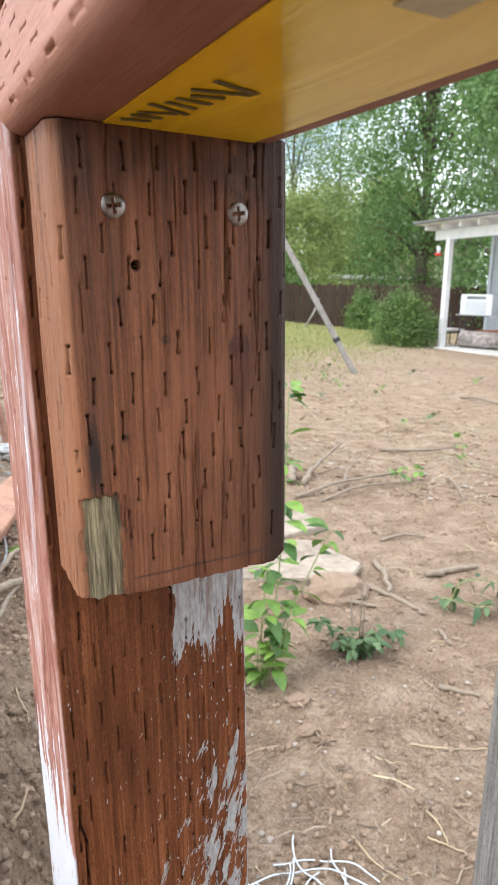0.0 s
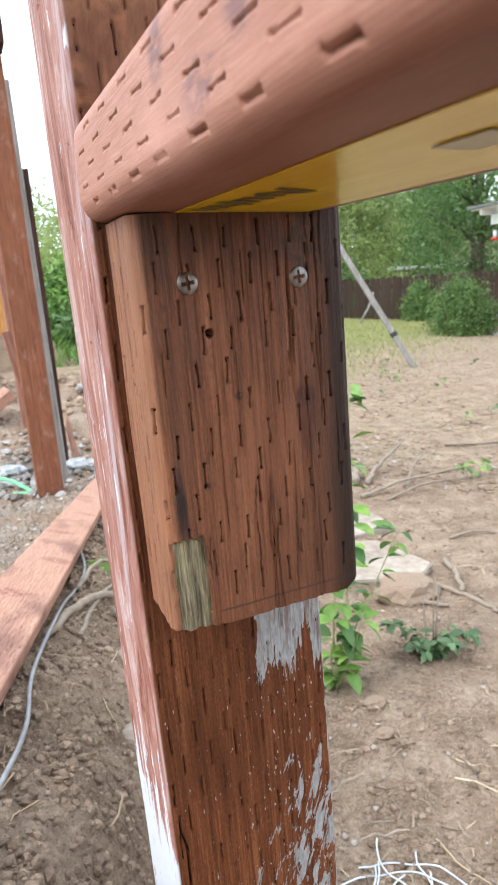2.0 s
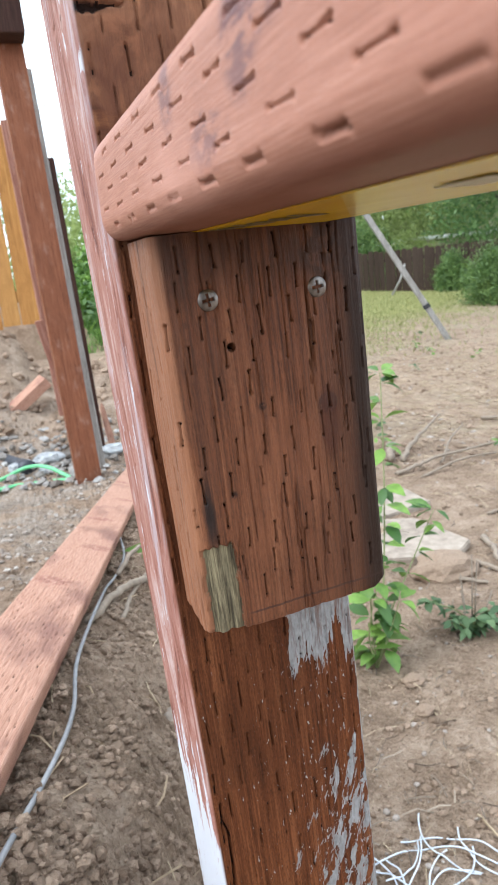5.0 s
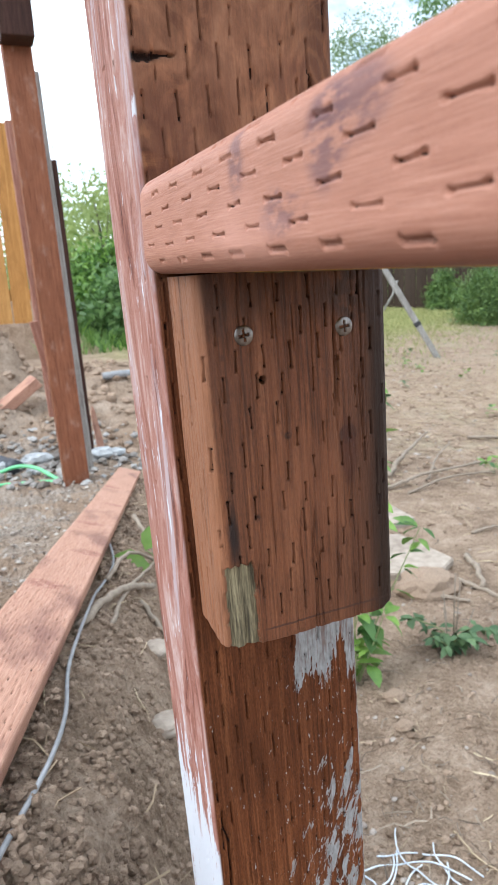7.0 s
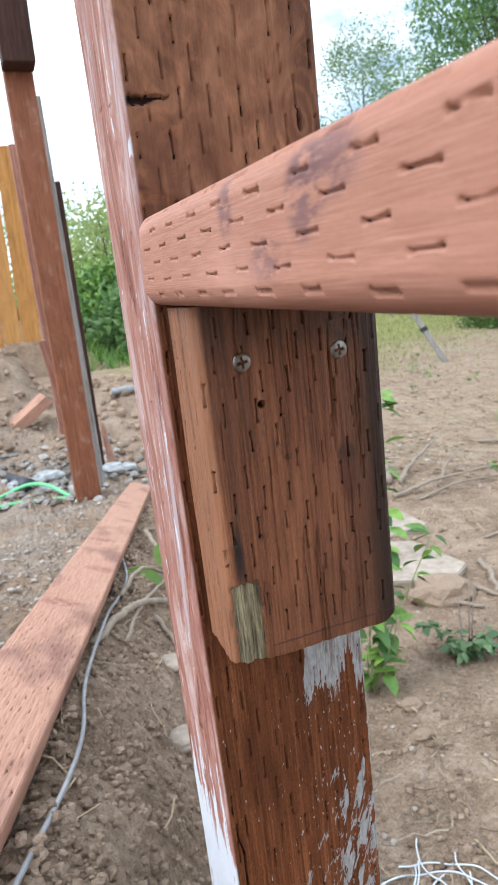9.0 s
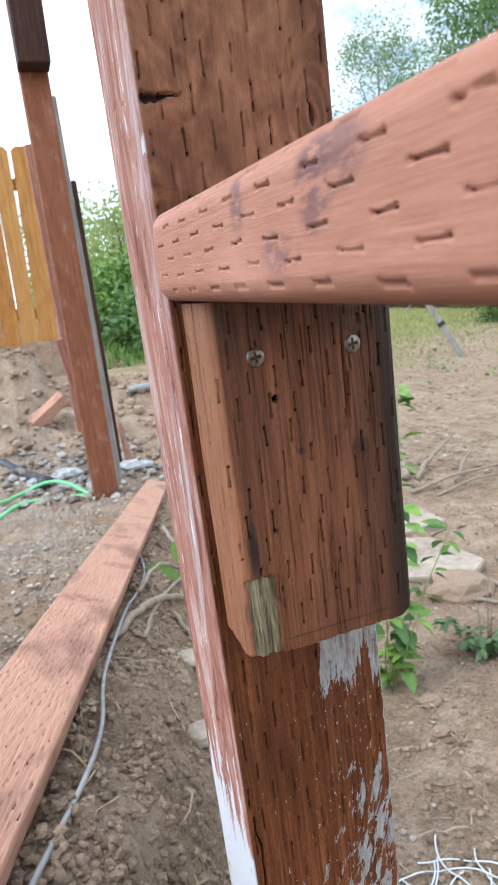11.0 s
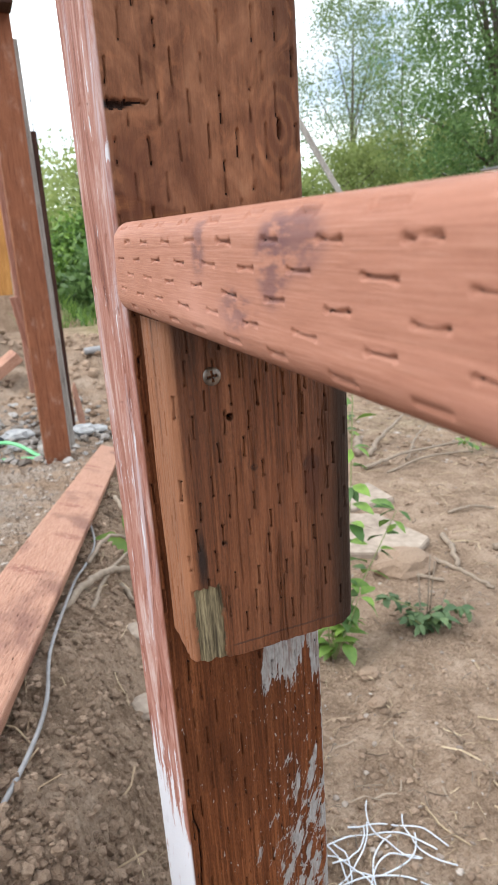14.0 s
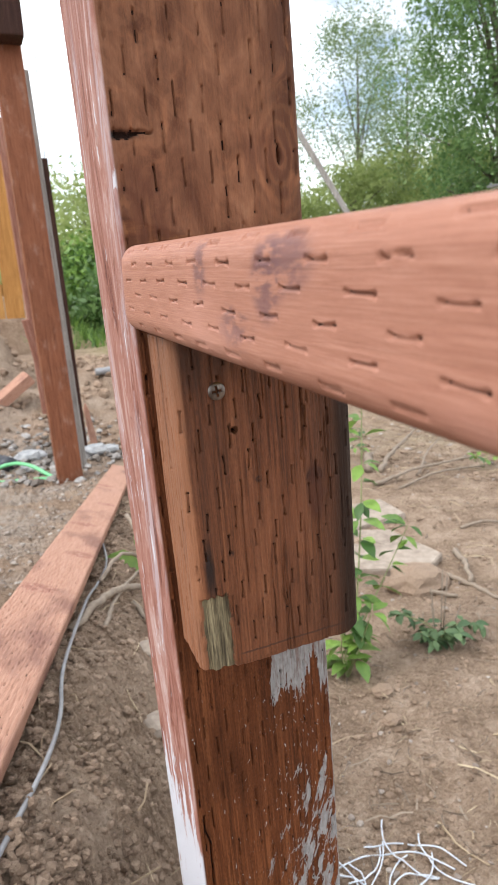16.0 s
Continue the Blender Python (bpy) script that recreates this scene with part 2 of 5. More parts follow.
m.put(lean.inputs[1], py)
m.put(lean.inputs[2], m.math("MULTIPLY", pz, 0.26))
streak = m.noise(230, lean.outputs[0], 6, 0.64, 0.3)
speck = m.noise(560, m.scaled((1, 1, 0.38), (3, 1, 2)), 4, 0.6)
low = m.math("MULTIPLY", m.span(px, -0.032, 0.030), m.span(pz, 0.705, 0.595))
level = m.math("SUBTRACT", 0.80, m.math("MULTIPLY", low, 0.296))
grey = m.math("GREATER_THAN", streak, level)
patch_edge = m.math("ADD", 0.694, m.math("MULTIPLY", m.math("SUBTRACT", m.noise(190, m.scaled((1, 1, 0.012)), 4, 0.6), 0.5), 0.10))
patch_edge = m.math("ADD", patch_edge, m.math("MULTIPLY", m.math("SUBTRACT", streak, 0.5), 0.05))
patch = m.math("MULTIPLY", m.math("GREATER_THAN", pz, patch_edge), m.math("LESS_THAN", pz, 0.80))
patch = m.math("MULTIPLY", patch, m.math("GREATER_THAN", m.math("ADD", px, m.math("MULTIPLY", streak, 0.022)), 0.0195))
edge_coat = m.math("MULTIPLY", m.math("GREATER_THAN", m.math("ADD", px, m.math("MULTIPLY", streak, 0.006)), 0.0462), m.math("LESS_THAN", pz, 0.80))
dots = m.math("MULTIPLY", m.math("GREATER_THAN", speck, m.math("SUBTRACT", 0.705, m.math("MULTIPLY", m.span(px, -0.045, 0.03), 0.050))), m.span(pz, 0.715, 0.690))
front = m.math("LESS_THAN", py, -0.034)
coat = m.math("MULTIPLY", m.math("MAXIMUM", m.math("MAXIMUM", grey, patch), m.math("MAXIMUM", dots, edge_coat)), front, clamp=True)
thin = m.math("MULTIPLY", coat, m.math("SUBTRACT", 1.0, m.math("MULTIPLY", m.span(m.noise(420, m.scaled((1, 1, 0.08), (2, 7, 3)), 5, 0.65), 0.50, 0.66), 0.55)))
wood = m.mix(thin, wood, m.ramp(speck, (0.3, (0.235, 0.222, 0.215)), (0.7, (0.37, 0.36, 0.355))))
side = m.span(px, -0.0425, -0.0438)
tone = m.noise(60, m.scaled((1, 1, 0.22)), 8, 0.68, 1.4)
pink = m.ramp(tone, (0.32, (0.105, 0.036, 0.028)), (0.42, (0.265, 0.110, 0.080)), (0.55, (0.375, 0.190, 0.150)), (0.68, (0.50, 0.37, 0.34)))
mauve = m.span(m.noise(34, m.scaled((1, 1, 0.16), (8, 2, 5)), 7, 0.66, 1.0), 0.54, 0.64)
pink = m.mix(m.math("MULTIPLY", mauve, 0.75), pink, (0.46, 0.39, 0.41))
white_level = m.math("SUBTRACT", 0.625, m.math("MULTIPLY", m.span(pz, 0.68, 0.555), 0.27))
white = m.span(m.math("SUBTRACT", m.noise(95, m.scaled((1, 1.6, 0.24), (2, 4, 1)), 7, 0.66), white_level), -0.010, 0.012)
pink = m.mix(white, pink, (0.60, 0.60, 0.64))
wood = m.mix(side, wood, pink)
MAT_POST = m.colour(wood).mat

# rail: redder and paler
m, wood = stained("rail_red_stain", *RED, across=800.0, rough=0.5, bandy=0.10, blotch=0.12, crisp=0.22, relief=0.22)
rx, ry, rz = m.axes()
for c, r, sq in (((-0.0445, 0.006, 0.156), 0.005, (1, 0.8, 0.9)), ((-0.0445, 0.009, 0.108), 0.0025, (1, 0.6, 1)), ((-0.0445, -0.006, 0.135), 0.003, (1, 1, 0.5)), ((-0.0445, 0.010, 0.165), 0.004, (1, 1, 0.5))):
    wood = m.mix(m.math("MULTIPLY", m.math("MULTIPLY", m.spot(c, r, 0.005, sq), m.span(m.noise(260, m.scaled((1, 1, 0.4)), 6, 0.65), 0.38, 0.56)), 0.75), wood, (0.135, 0.068, 0.070))
pale = m.noise(24, m.scaled((1, 1, 0.5)), 3)
wood = m.mix(m.math("MULTIPLY", m.span(pale, 0.5, 0.72), 0.4), wood, (0.56, 0.30, 0.235))
# shade of the underside, mixed into the stain colour
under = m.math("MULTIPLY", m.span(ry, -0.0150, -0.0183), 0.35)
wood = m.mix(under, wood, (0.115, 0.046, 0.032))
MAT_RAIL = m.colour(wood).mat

m, wood = stained("board_red_stain", (0.30, 0.150, 0.100), (0.41, 0.225, 0.158), (0.51, 0.310, 0.235), across=420.0, bandy=0.2, blotch=0.15, crisp=0.2, relief=0.25)
blot = m.noise(9, m.scaled((1, 1, 0.6), (1, 5, 2)), 4)
wood = m.mix(m.math("MULTIPLY", m.span(blot, 0.50, 0.66), 0.7), wood, (0.15, 0.070, 0.058))
for bz_, bx_ in ((0.62, 0.02), (0.95, -0.015), (1.25, 0.01), (1.52, -0.02), (1.75, 0.015)):
    kn = m.math("MULTIPLY", m.spot((bx_, 0.0, bz_), 0.012, 0.014, (0.7, 0.2, 1)), m.span(m.noise(120, None, 6, 0.65), 0.36, 0.58))
    wood = m.mix(m.math("MULTIPLY", kn, 0.7), wood, (0.21, 0.075, 0.060))
MAT_BOARD = m.colour(wood).mat

m, wood = stained("far_post_brown", (0.12, 0.042, 0.022), (0.22, 0.082, 0.042), (0.30, 0.13, 0.07))
px, py, pz = m.axes()
dust = m.math("MULTIPLY", m.span(m.noise(22, m.scaled((1, 1, 0.5)), 6, 0.65), 0.52, 0.72), 0.32)
MAT_POST2 = m.colour(m.mix(dust, wood, (0.46, 0.33, 0.27))).mat

# brown wood with the rail end's underside shade in its colour; also the dark board
m, wood = stained("dark_shaded_brown_wood", (0.022, 0.010, 0.007), (0.048, 0.021, 0.015), (0.085, 0.040, 0.029))
MAT_DARKSHADEWOOD = m.colour(wood).mat

m, wood = stained("bleached_pink_wood", (0.22, 0.09, 0.062), (0.33, 0.15, 0.105), (0.46, 0.27, 0.21))
MAT_PINK = m.colour(wood).mat

m, wood = stained("weathered_grey_wood", (0.16, 0.145, 0.13), (0.30, 0.28, 0.26), (0.46, 0.44, 0.41), across=180)
MAT_GREYWOOD = m.colour(wood).mat

m, wood = stained("cedar_orange_picket", (0.20, 0.075, 0.016), (0.40, 0.175, 0.045), (0.56, 0.30, 0.095), across=60)
k = m.random()
wood = m.mix(m.math("MULTIPLY", k, 0.30), wood, (0.58, 0.36, 0.14))
MAT_CEDAR = m.colour(wood).mat

m, wood = stained("old_fence_brown", (0.020, 0.013, 0.010), (0.045, 0.028, 0.020), (0.075, 0.048, 0.034), across=40)
MAT_OLDFENCE = m.colour(m.mix(m.math("MULTIPLY", m.random(), 0.3), wood, (0.10, 0.07, 0.055))).mat


def plain(name, dark, light, scale=40.0, rough=0.6, metal=0.0, bump=0.15, dist=0.002):
    m = Nodes(name, rough, metal)
    n1 = m.noise(scale, None, 7, 0.6)
    n2 = m.noise(scale * 0.13, None, 3)
    c = m.ramp(m.math("ADD", m.math("MULTIPLY", n1, 0.6), m.math("MULTIPLY", n2, 0.4)), (0.36, dark), (0.64, light))
    return m.colour(c).bump(n1, bump, dist).mat


def per_piece(name, dark, light, rough=0.75, scale=60.0, translucent=0.0, metal=0.0, bump=0.0):
    """Colour varies from piece to piece of one joined mesh."""
    m = Nodes(name, rough, metal)
    c = m.ramp(m.island(), (0.0, dark), (1.0, light))
    c = m.mix(m.math("MULTIPLY", m.span(m.noise(scale), 0.4, 0.65), 0.35), c, dark)
    m.colour(c)
    if bump:
        m.bump(m.noise(scale * 2.5, None, 6, 0.7), bump, 0.004)
    if translucent:
        m.bsdf.inputs["Transmission Weight"].default_value = 0.0
        tr = m.n.new("ShaderNodeBsdfTranslucent")
        mx = m.n.new("ShaderNodeMixShader")
        mx.inputs[0].default_value = translucent
        m.l.new(c, tr.inputs["Color"])
        m.l.new(m.bsdf.outputs[0], mx.inputs[1])
        m.l.new(tr.outputs[0], mx.inputs[2])
        m.l.new(mx.outputs[0], m.n["Material Output"].inputs["Surface"])
    return m.mat


MAT_STEEL = plain("screw_steel", (0.11, 0.095, 0.086), (0.27, 0.243, 0.225), 500, 0.36, 1.0, 0.2, 0.0002)
m = Nodes("tag_yellow", 0.22)
w = m.noise(50, m.scaled((1, 1, 0.2)), 3, 0.5, 1.0)
MAT_TAG = m.colour(m.ramp(w, (0.3, (0.76, 0.45, 0.006)), (0.7, (0.88, 0.58, 0.016)))).bump(w, 0.5, 0.002).mat
m = Nodes("tag_pale_yellow", 0.26)
w = m.noise(70, m.scaled((1, 1, 0.15)), 4, 0.55, 1.2)
MAT_TAGPALE = m.colour(m.ramp(w, (0.3, (0.64, 0.43, 0.025)), (0.7, (0.80, 0.58, 0.075)))).bump(w, 0.25, 0.002).mat
MAT_INK = plain("tag_print", (0.06, 0.045, 0.01), (0.16, 0.12, 0.03), 400, 0.5)
MAT_INKGREY = plain("tag_print_grey", (0.28, 0.235, 0.13), (0.46, 0.38, 0.19), 120, 0.3)

# soil, dry straw and lawn on one sheet
m = Nodes("yard_soil", 0.95, spec=0.15)
gx, gy, gz = m.axes()
n_big = m.noise(0.9, None, 5)
n_mid = m.noise(9.0, None, 8, 0.62)
n_fine = m.noise(85.0, None, 8, 0.68)
crumb = m.cells(110.0)
n_grit = m.noise(320.0, None, 5, 0.7)
soil = m.ramp(m.math("ADD", m.math("MULTIPLY", n_mid, 0.55), m.math("MULTIPLY", n_fine, 0.45)), (0.34, (0.150, 0.099, 0.065)), (0.5, (0.345, 0.246, 0.173)), (0.66, (0.53, 0.405, 0.308)))
soil = m.mix(m.math("MULTIPLY", m.span(n_grit, 0.52, 0.66), 0.35), soil, (0.46, 0.37, 0.29))
soil = m.mix(m.math("MULTIPLY", m.span(n_grit, 0.46, 0.34), 0.45), soil, (0.085, 0.055, 0.038))
soil = m.mix(m.math("MULTIPLY", m.span(n_big, 0.45, 0.62), 0.35), soil, (0.26, 0.175, 0.12))
grav = m.cells(120.0, None, "Color")
grav_c = m.mix(0.6, m.ramp(grav, (0.2, (0.16, 0.14, 0.12)), (0.8, (0.50, 0.47, 0.43))), soil)
left_zone = m.math("MULTIPLY", m.span(m.math("SUBTRACT", m.math("MULTIPLY", gy, 0.25), gx), 0.22, 0.50), m.span(gy, 4.5, 2.5))
soil = m.mix(m.math("MULTIPLY", left_zone, m.span(m.noise(5.5, None, 5), 0.42, 0.56)), soil, grav_c)
lawn_f = m.math("SUBTRACT", m.math("SUBTRACT", gy, 5.9), m.math("MULTIPLY", m.math("SUBTRACT", gx, 3.6), 0.72))
wob = m.math("MULTIPLY", m.math("SUBTRACT", m.noise(0.8, None, 6, 0.65), 0.5), 5.0)
lawn_f = m.math("ADD", lawn_f, wob)
straw_n = m.noise(30.0, m.scaled((1, 0.35, 1), rot=(0, 0, 40)), 7, 0.7)
straw = m.ramp(straw_n, (0.35, (0.20, 0.145, 0.10)), (0.6, (0.42, 0.335, 0.235)))
dry = m.math("MULTIPLY", m.span(lawn_f, -3.0, -0.6), m.span(m.noise(1.7, None, 9, 0.72), 0.44, 0.60))
band_d = m.math("ADD", gx, gy)
dry2 = m.math("MULTIPLY", m.math("MULTIPLY", m.span(band_d, 3.6, 4.6), m.span(band_d, 7.5, 5.8)), m.span(m.noise(2.2, None, 8, 0.70), 0.48, 0.62))
yard = m.span(m.math("SUBTRACT", gx, m.math("MULTIPLY", gy, 0.36)), 0.1, 0.5)
ground_c = m.mix(m.math("MULTIPLY", m.math("MAXIMUM", dry, dry2), yard), soil, straw)
grass = m.ramp(m.noise(14.0, None, 8, 0.7), (0.35, (0.15, 0.165, 0.045)), (0.62, (0.36, 0.335, 0.135)))
lawn = m.span(lawn_f, 0.0, 1.8)
ground_c = m.mix(m.math("MULTIPLY", lawn, m.span(gx, 0.4, 1.4)), ground_c, grass)
far_left = m.math("MULTIPLY", m.span(gy, 6.2, 7.4), m.span(gx, 3.4, 2.4))
ground_c = m.mix(far_left, ground_c, m.ramp(n_mid, (0.35, (0.05, 0.10, 0.025)), (0.65, (0.15, 0.22, 0.06))))
m.colour(ground_c)
m.bump(m.math("ADD", m.math("ADD", m.math("MULTIPLY", n_fine, 0.9), m.math("MULTIPLY", n_grit, 0.35)), m.math("ADD", m.math("MULTIPLY", n_mid, 1.2), m.math("MULTIPLY", crumb, -0.5))), 1.0, 0.016)
MAT_SOIL = m.mat

MAT_CLOD = per_piece("soil_clods", (0.185, 0.124, 0.082), (0.41, 0.296, 0.212), 0.95, 200, bump=0.9)
MAT_GRAVEL = per_piece("pale_gravel", (0.19, 0.145, 0.115), (0.50, 0.44, 0.385), 0.9, 120, bump=0.5)
MAT_RUBBLE = per_piece("blue_grey_rubble", (0.13, 0.105, 0.085), (0.45, 0.43, 0.41), 0.9, 60, bump=0.7)
MAT_STRAW = per_piece("dry_straw", (0.24, 0.165, 0.10), (0.56, 0.45, 0.30), 0.8, 40)
MAT_TWIG = per_piece("grey_twigs", (0.13, 0.095, 0.07), (0.36, 0.29, 0.22), 0.85, 90)
MAT_STEM = plain("weed_stem", (0.16, 0.20, 0.07), (0.30, 0.30, 0.14), 120, 0.6)
MAT_LEAF = per_piece("green_leaves", (0.040, 0.105, 0.022), (0.26, 0.42, 0.075), 0.5, 60, 0.28)
MAT_WEED = per_piece("olive_weed_leaves", (0.10, 0.19, 0.03), (0.20, 0.31, 0.06), 0.45, 60, 0.3)
MAT_WILT = per_piece("dark_wilted_leaves", (0.040, 0.085, 0.030), (0.13, 0.20, 0.08), 0.6, 60, 0.15)
MAT_TREE = per_piece("tree_leaves", (0.085, 0.165, 0.050), (0.215, 0.335, 0.115), 0.5, 2, 0.45)
MAT_TREEPALE = per_piece("pale_tree_leaves", (0.20, 0.26, 0.075), (0.38, 0.44, 0.16), 0.6, 2, 0.42)
MAT_HAZE = per_piece("thin_far_leaves", (0.13, 0.20, 0.09), (0.30, 0.38, 0.19), 0.7, 2, 0.3)
MAT_BUSH = per_piece("juniper_leaves", (0.055, 0.115, 0.030), (0.19, 0.28, 0.07), 0.6, 2, 0.2)
MAT_BARK = plain("bark", (0.06, 0.045, 0.035), (0.16, 0.13, 0.10), 9, 0.9, 0, 0.6, 0.02)
MAT_GRASS = per_piece("lawn_blades", (0.16, 0.19, 0.05), (0.44, 0.41, 0.19), 0.7, 3, 0.2)
MAT_STONE = plain("pale_flagstone", (0.20, 0.155, 0.120), (0.38, 0.315, 0.255), 30, 0.85, 0, 0.4, 0.004)
MAT_ROCK = plain("blue_grey_rock", (0.20, 0.21, 0.22), (0.48, 0.48, 0.48), 25, 0.85, 0, 0.5, 0.006)
MAT_CABLE = plain("grey_cable_sheath", (0.19, 0.19, 0.195), (0.31, 0.31, 0.32), 60, 0.5)
MAT_STRING = plain("white_plastic_twine", (0.50, 0.54, 0.60), (0.68, 0.72, 0.79), 80, 0.45)
MAT_HOSE = plain("green_hose", (0.10, 0.42, 0.17), (0.20, 0.56, 0.27), 30, 0.45)
MAT_PIPE = plain("black_pipe", (0.018, 0.020, 0.026), (0.05, 0.055, 0.07), 30, 0.5)
MAT_WHITE = plain("white_paint", (0.66, 0.66, 0.66), (0.82, 0.82, 0.82), 8, 0.55)
MAT_SIDING = plain("grey_siding_paint", (0.36, 0.39, 0.43), (0.45, 0.48, 0.52), 5, 0.6)
MAT_ROOF = plain("weathered_roof_felt", (0.055, 0.055, 0.06), (0.19, 0.185, 0.18), 14, 0.9, 0, 0.4, 0.01)
MAT_SHINGLE = plain("blue_grey_shingle", (0.13, 0.14, 0.17), (0.25, 0.265, 0.30), 6, 0.9)
MAT_TAN = plain("tan_wall", (0.30, 0.26, 0.20), (0.42, 0.37, 0.29), 3, 0.9)
MAT_CONCRETE = plain("concrete_slab", (0.40, 0.385, 0.36), (0.58, 0.56, 0.53), 12, 0.9, 0, 0.3, 0.004)
MAT_PLASTIC = plain("white_plastic_case", (0.66, 0.70, 0.74), (0.78, 0.81, 0.84), 5, 0.4)
MAT_DARKGRILLE = plain("dark_grille", (0.10, 0.115, 0.13), (0.20, 0.22, 0.24), 30, 0.5)
MAT_IRON = plain("dark_iron", (0.016, 0.016, 0.018), (0.05, 0.05, 0.052), 30, 0.55, 0.4)
MAT_GLASS = plain("window_glass", (0.02, 0.025, 0.03), (0.04, 0.05, 0.06), 3, 0.08)
MAT_REDGLASS = plain("red_feeder_glass", (0.45, 0.02, 0.015), (0.65, 0.05, 0.03), 20, 0.2)
MAT_BLACKTARP = plain("black_tarp", (0.012, 0.013, 0.016), (0.04, 0.042, 0.05), 6, 0.5, 0, 0.5, 0.03)


# ---------------------------------------------------------------- mesh helpers
def mesh_of(name, verts, faces, material, smooth=False):
    me = bpy.data.meshes.new(name)
    me.from_pydata([tuple(v) for v in verts], [], faces)
    for mt in material if isinstance(material, (list, tuple)) else [material]:
        me.materials.append(mt)
    if smooth:
        me.polygons.foreach_set("use_smooth", [True] * len(me.polygons))
    me.update()
    return me


def part(name, bm, material, parent, label=""):
    """Links a bmesh, or ready mesh data, as ONE mesh object under a thing or a part."""
    if isinstance(bm, bpy.types.Mesh):
        me = bm
    else:
        me = bpy.data.meshes.new(name)
        bm.to_mesh(me)
        bm.free()
        me.materials.append(material)
    ob = new(name, me)
    ob.parent = parent
    return tagged(ob, label)


def thing(name, label, category, at=None, group="", kind=""):
    ob = new(name)
    ob.empty_display_size = 0.05
    if at is not None:
        ob.matrix_world = at if isinstance(at, Matrix) else Matrix.Translation(at)
    return tagged(ob, label, category, group, kind)


def box(size, at=(0, 0, 0), bevel=0.0, m=None, bm=None, segments=2):
    """A box of that size centred at a place, its edges bevelled; joined to bm where one is given."""
    own = bmesh.new()
    bmesh.ops.create_cube(own, size=1)
    bmesh.ops.scale(own, vec=size, verts=own.verts)
    if bevel:
        bmesh.ops.bevel(own, geom=list(own.edges), offset=bevel, segments=segments, affect="EDGES", profile=0.6)
    bmesh.ops.transform(own, matrix=Matrix.Translation(at) @ (m or Matrix()), verts=own.verts)
    if bm is None:
        return own
    tmp = bpy.data.meshes.new("tmp")
    own.to_mesh(tmp)
    own.free()
    bm.from_mesh(tmp)
    bpy.data.meshes.remove(tmp)
    return bm


def tube_data(points, radii, sides=8, verts=None, faces=None):
    """A closed tube along points; appends to verts and faces."""
    verts, faces = ([] if verts is None else verts), ([] if faces is None else faces)
    pts = [Vector(p) for p in points]
    if not isinstance(radii, (list, tuple)):
        radii = [radii] * len(pts)
    start = len(verts)
    side = None
    for k, p in enumerate(pts):
        way = (pts[min(k + 1, len(pts) - 1)] - pts[max(k - 1, 0)]).normalized()
        if side is None:
            side = way.orthogonal().normalized()
        side = (side - way * side.dot(way)).normalized()
        up = way.cross(side)
        for j in range(sides):
            a = 2 * math.pi * j / sides
            verts.append(p + (side * math.cos(a) + up * math.sin(a)) * radii[k])
    for k in range(len(pts) - 1):
        for j in range(sides):
            a, b = start + k * sides + j, start + k * sides + (j + 1) % sides
            faces.append((a, b, b + sides, a + sides))
    faces.append(tuple(range(start + sides - 1, start - 1, -1)))
    faces.append(tuple(range(start + (len(pts) - 1) * sides, start + len(pts) * sides)))
    return verts, faces


def smooth_path(points, n=40):
    """Catmull-Rom through the points."""
    p = [Vector(q) for q in points]
    p = [p[0] * 2 - p[1]] + p + [p[-1] * 2 - p[-2]]
    out = []
    for k in range(1, len(p) - 2):
        for j in range(n):
            t = j / n
            a, b, c, d = p[k - 1], p[k], p[k + 1], p[k + 2]
            out.append(0.5 * (2 * b + (c - a) * t + (2 * a - 5 * b + 4 * c - d) * t * t + (3 * b - a - 3 * c + d) * t ** 3))
    out.append(p[-2])
    return out


def tube(name, points, radius, material, sides=8):
    v, f = tube_data(points, radius, sides)
    return mesh_of(name, v, f, material, True)


# ---------------------------------------------------------------- incised timber
def value_noise(u, v, seed):
    """Smooth noise on arrays, about -1 to 1."""
    rng = np.random.RandomState(seed)
    table = rng.uniform(-1, 1, (256, 256))
    iu, iv = np.floor(u).astype(int), np.floor(v).astype(int)
    fu, fv = u - iu, v - iv
    fu, fv = fu * fu * (3 - 2 * fu), fv * fv * (3 - 2 * fv)
    g = lambda a, b: table[a % 256, b % 256]
    return (g(iu, iv) * (1 - fu) + g(iu + 1, iv) * fu) * (1 - fv) + (g(iu, iv + 1) * (1 - fu) + g(iu + 1, iv + 1) * fu) * fv


def slit_rows(width, v0, v1, seed, col=0.0118, row=0.0128, long=0.0105, phase=3, skip=0.06, wide=1.0):
    """The knife marks of incised timber: (u, v, length, half width, depth) on one face."""
    rng = random.Random(seed)
    out, k, v = [], 0, v0 + rng.random() * row
    while v < v1:
        u = -width / 2 + (k % phase) * col / phase + rng.random() * 0.001 + 0.002
        while u < width / 2:
            if rng.random() > skip:
                out.append((u + rng.gauss(0, 0.0007), v + rng.gauss(0, 0.0008) + 0.05 * u, long * rng.uniform(0.75, 1.1), wide * rng.uniform(0.00022, 0.00048), rng.uniform(0.0012, 0.0026)))
            u += col
        k += 1
        v += row
    return out


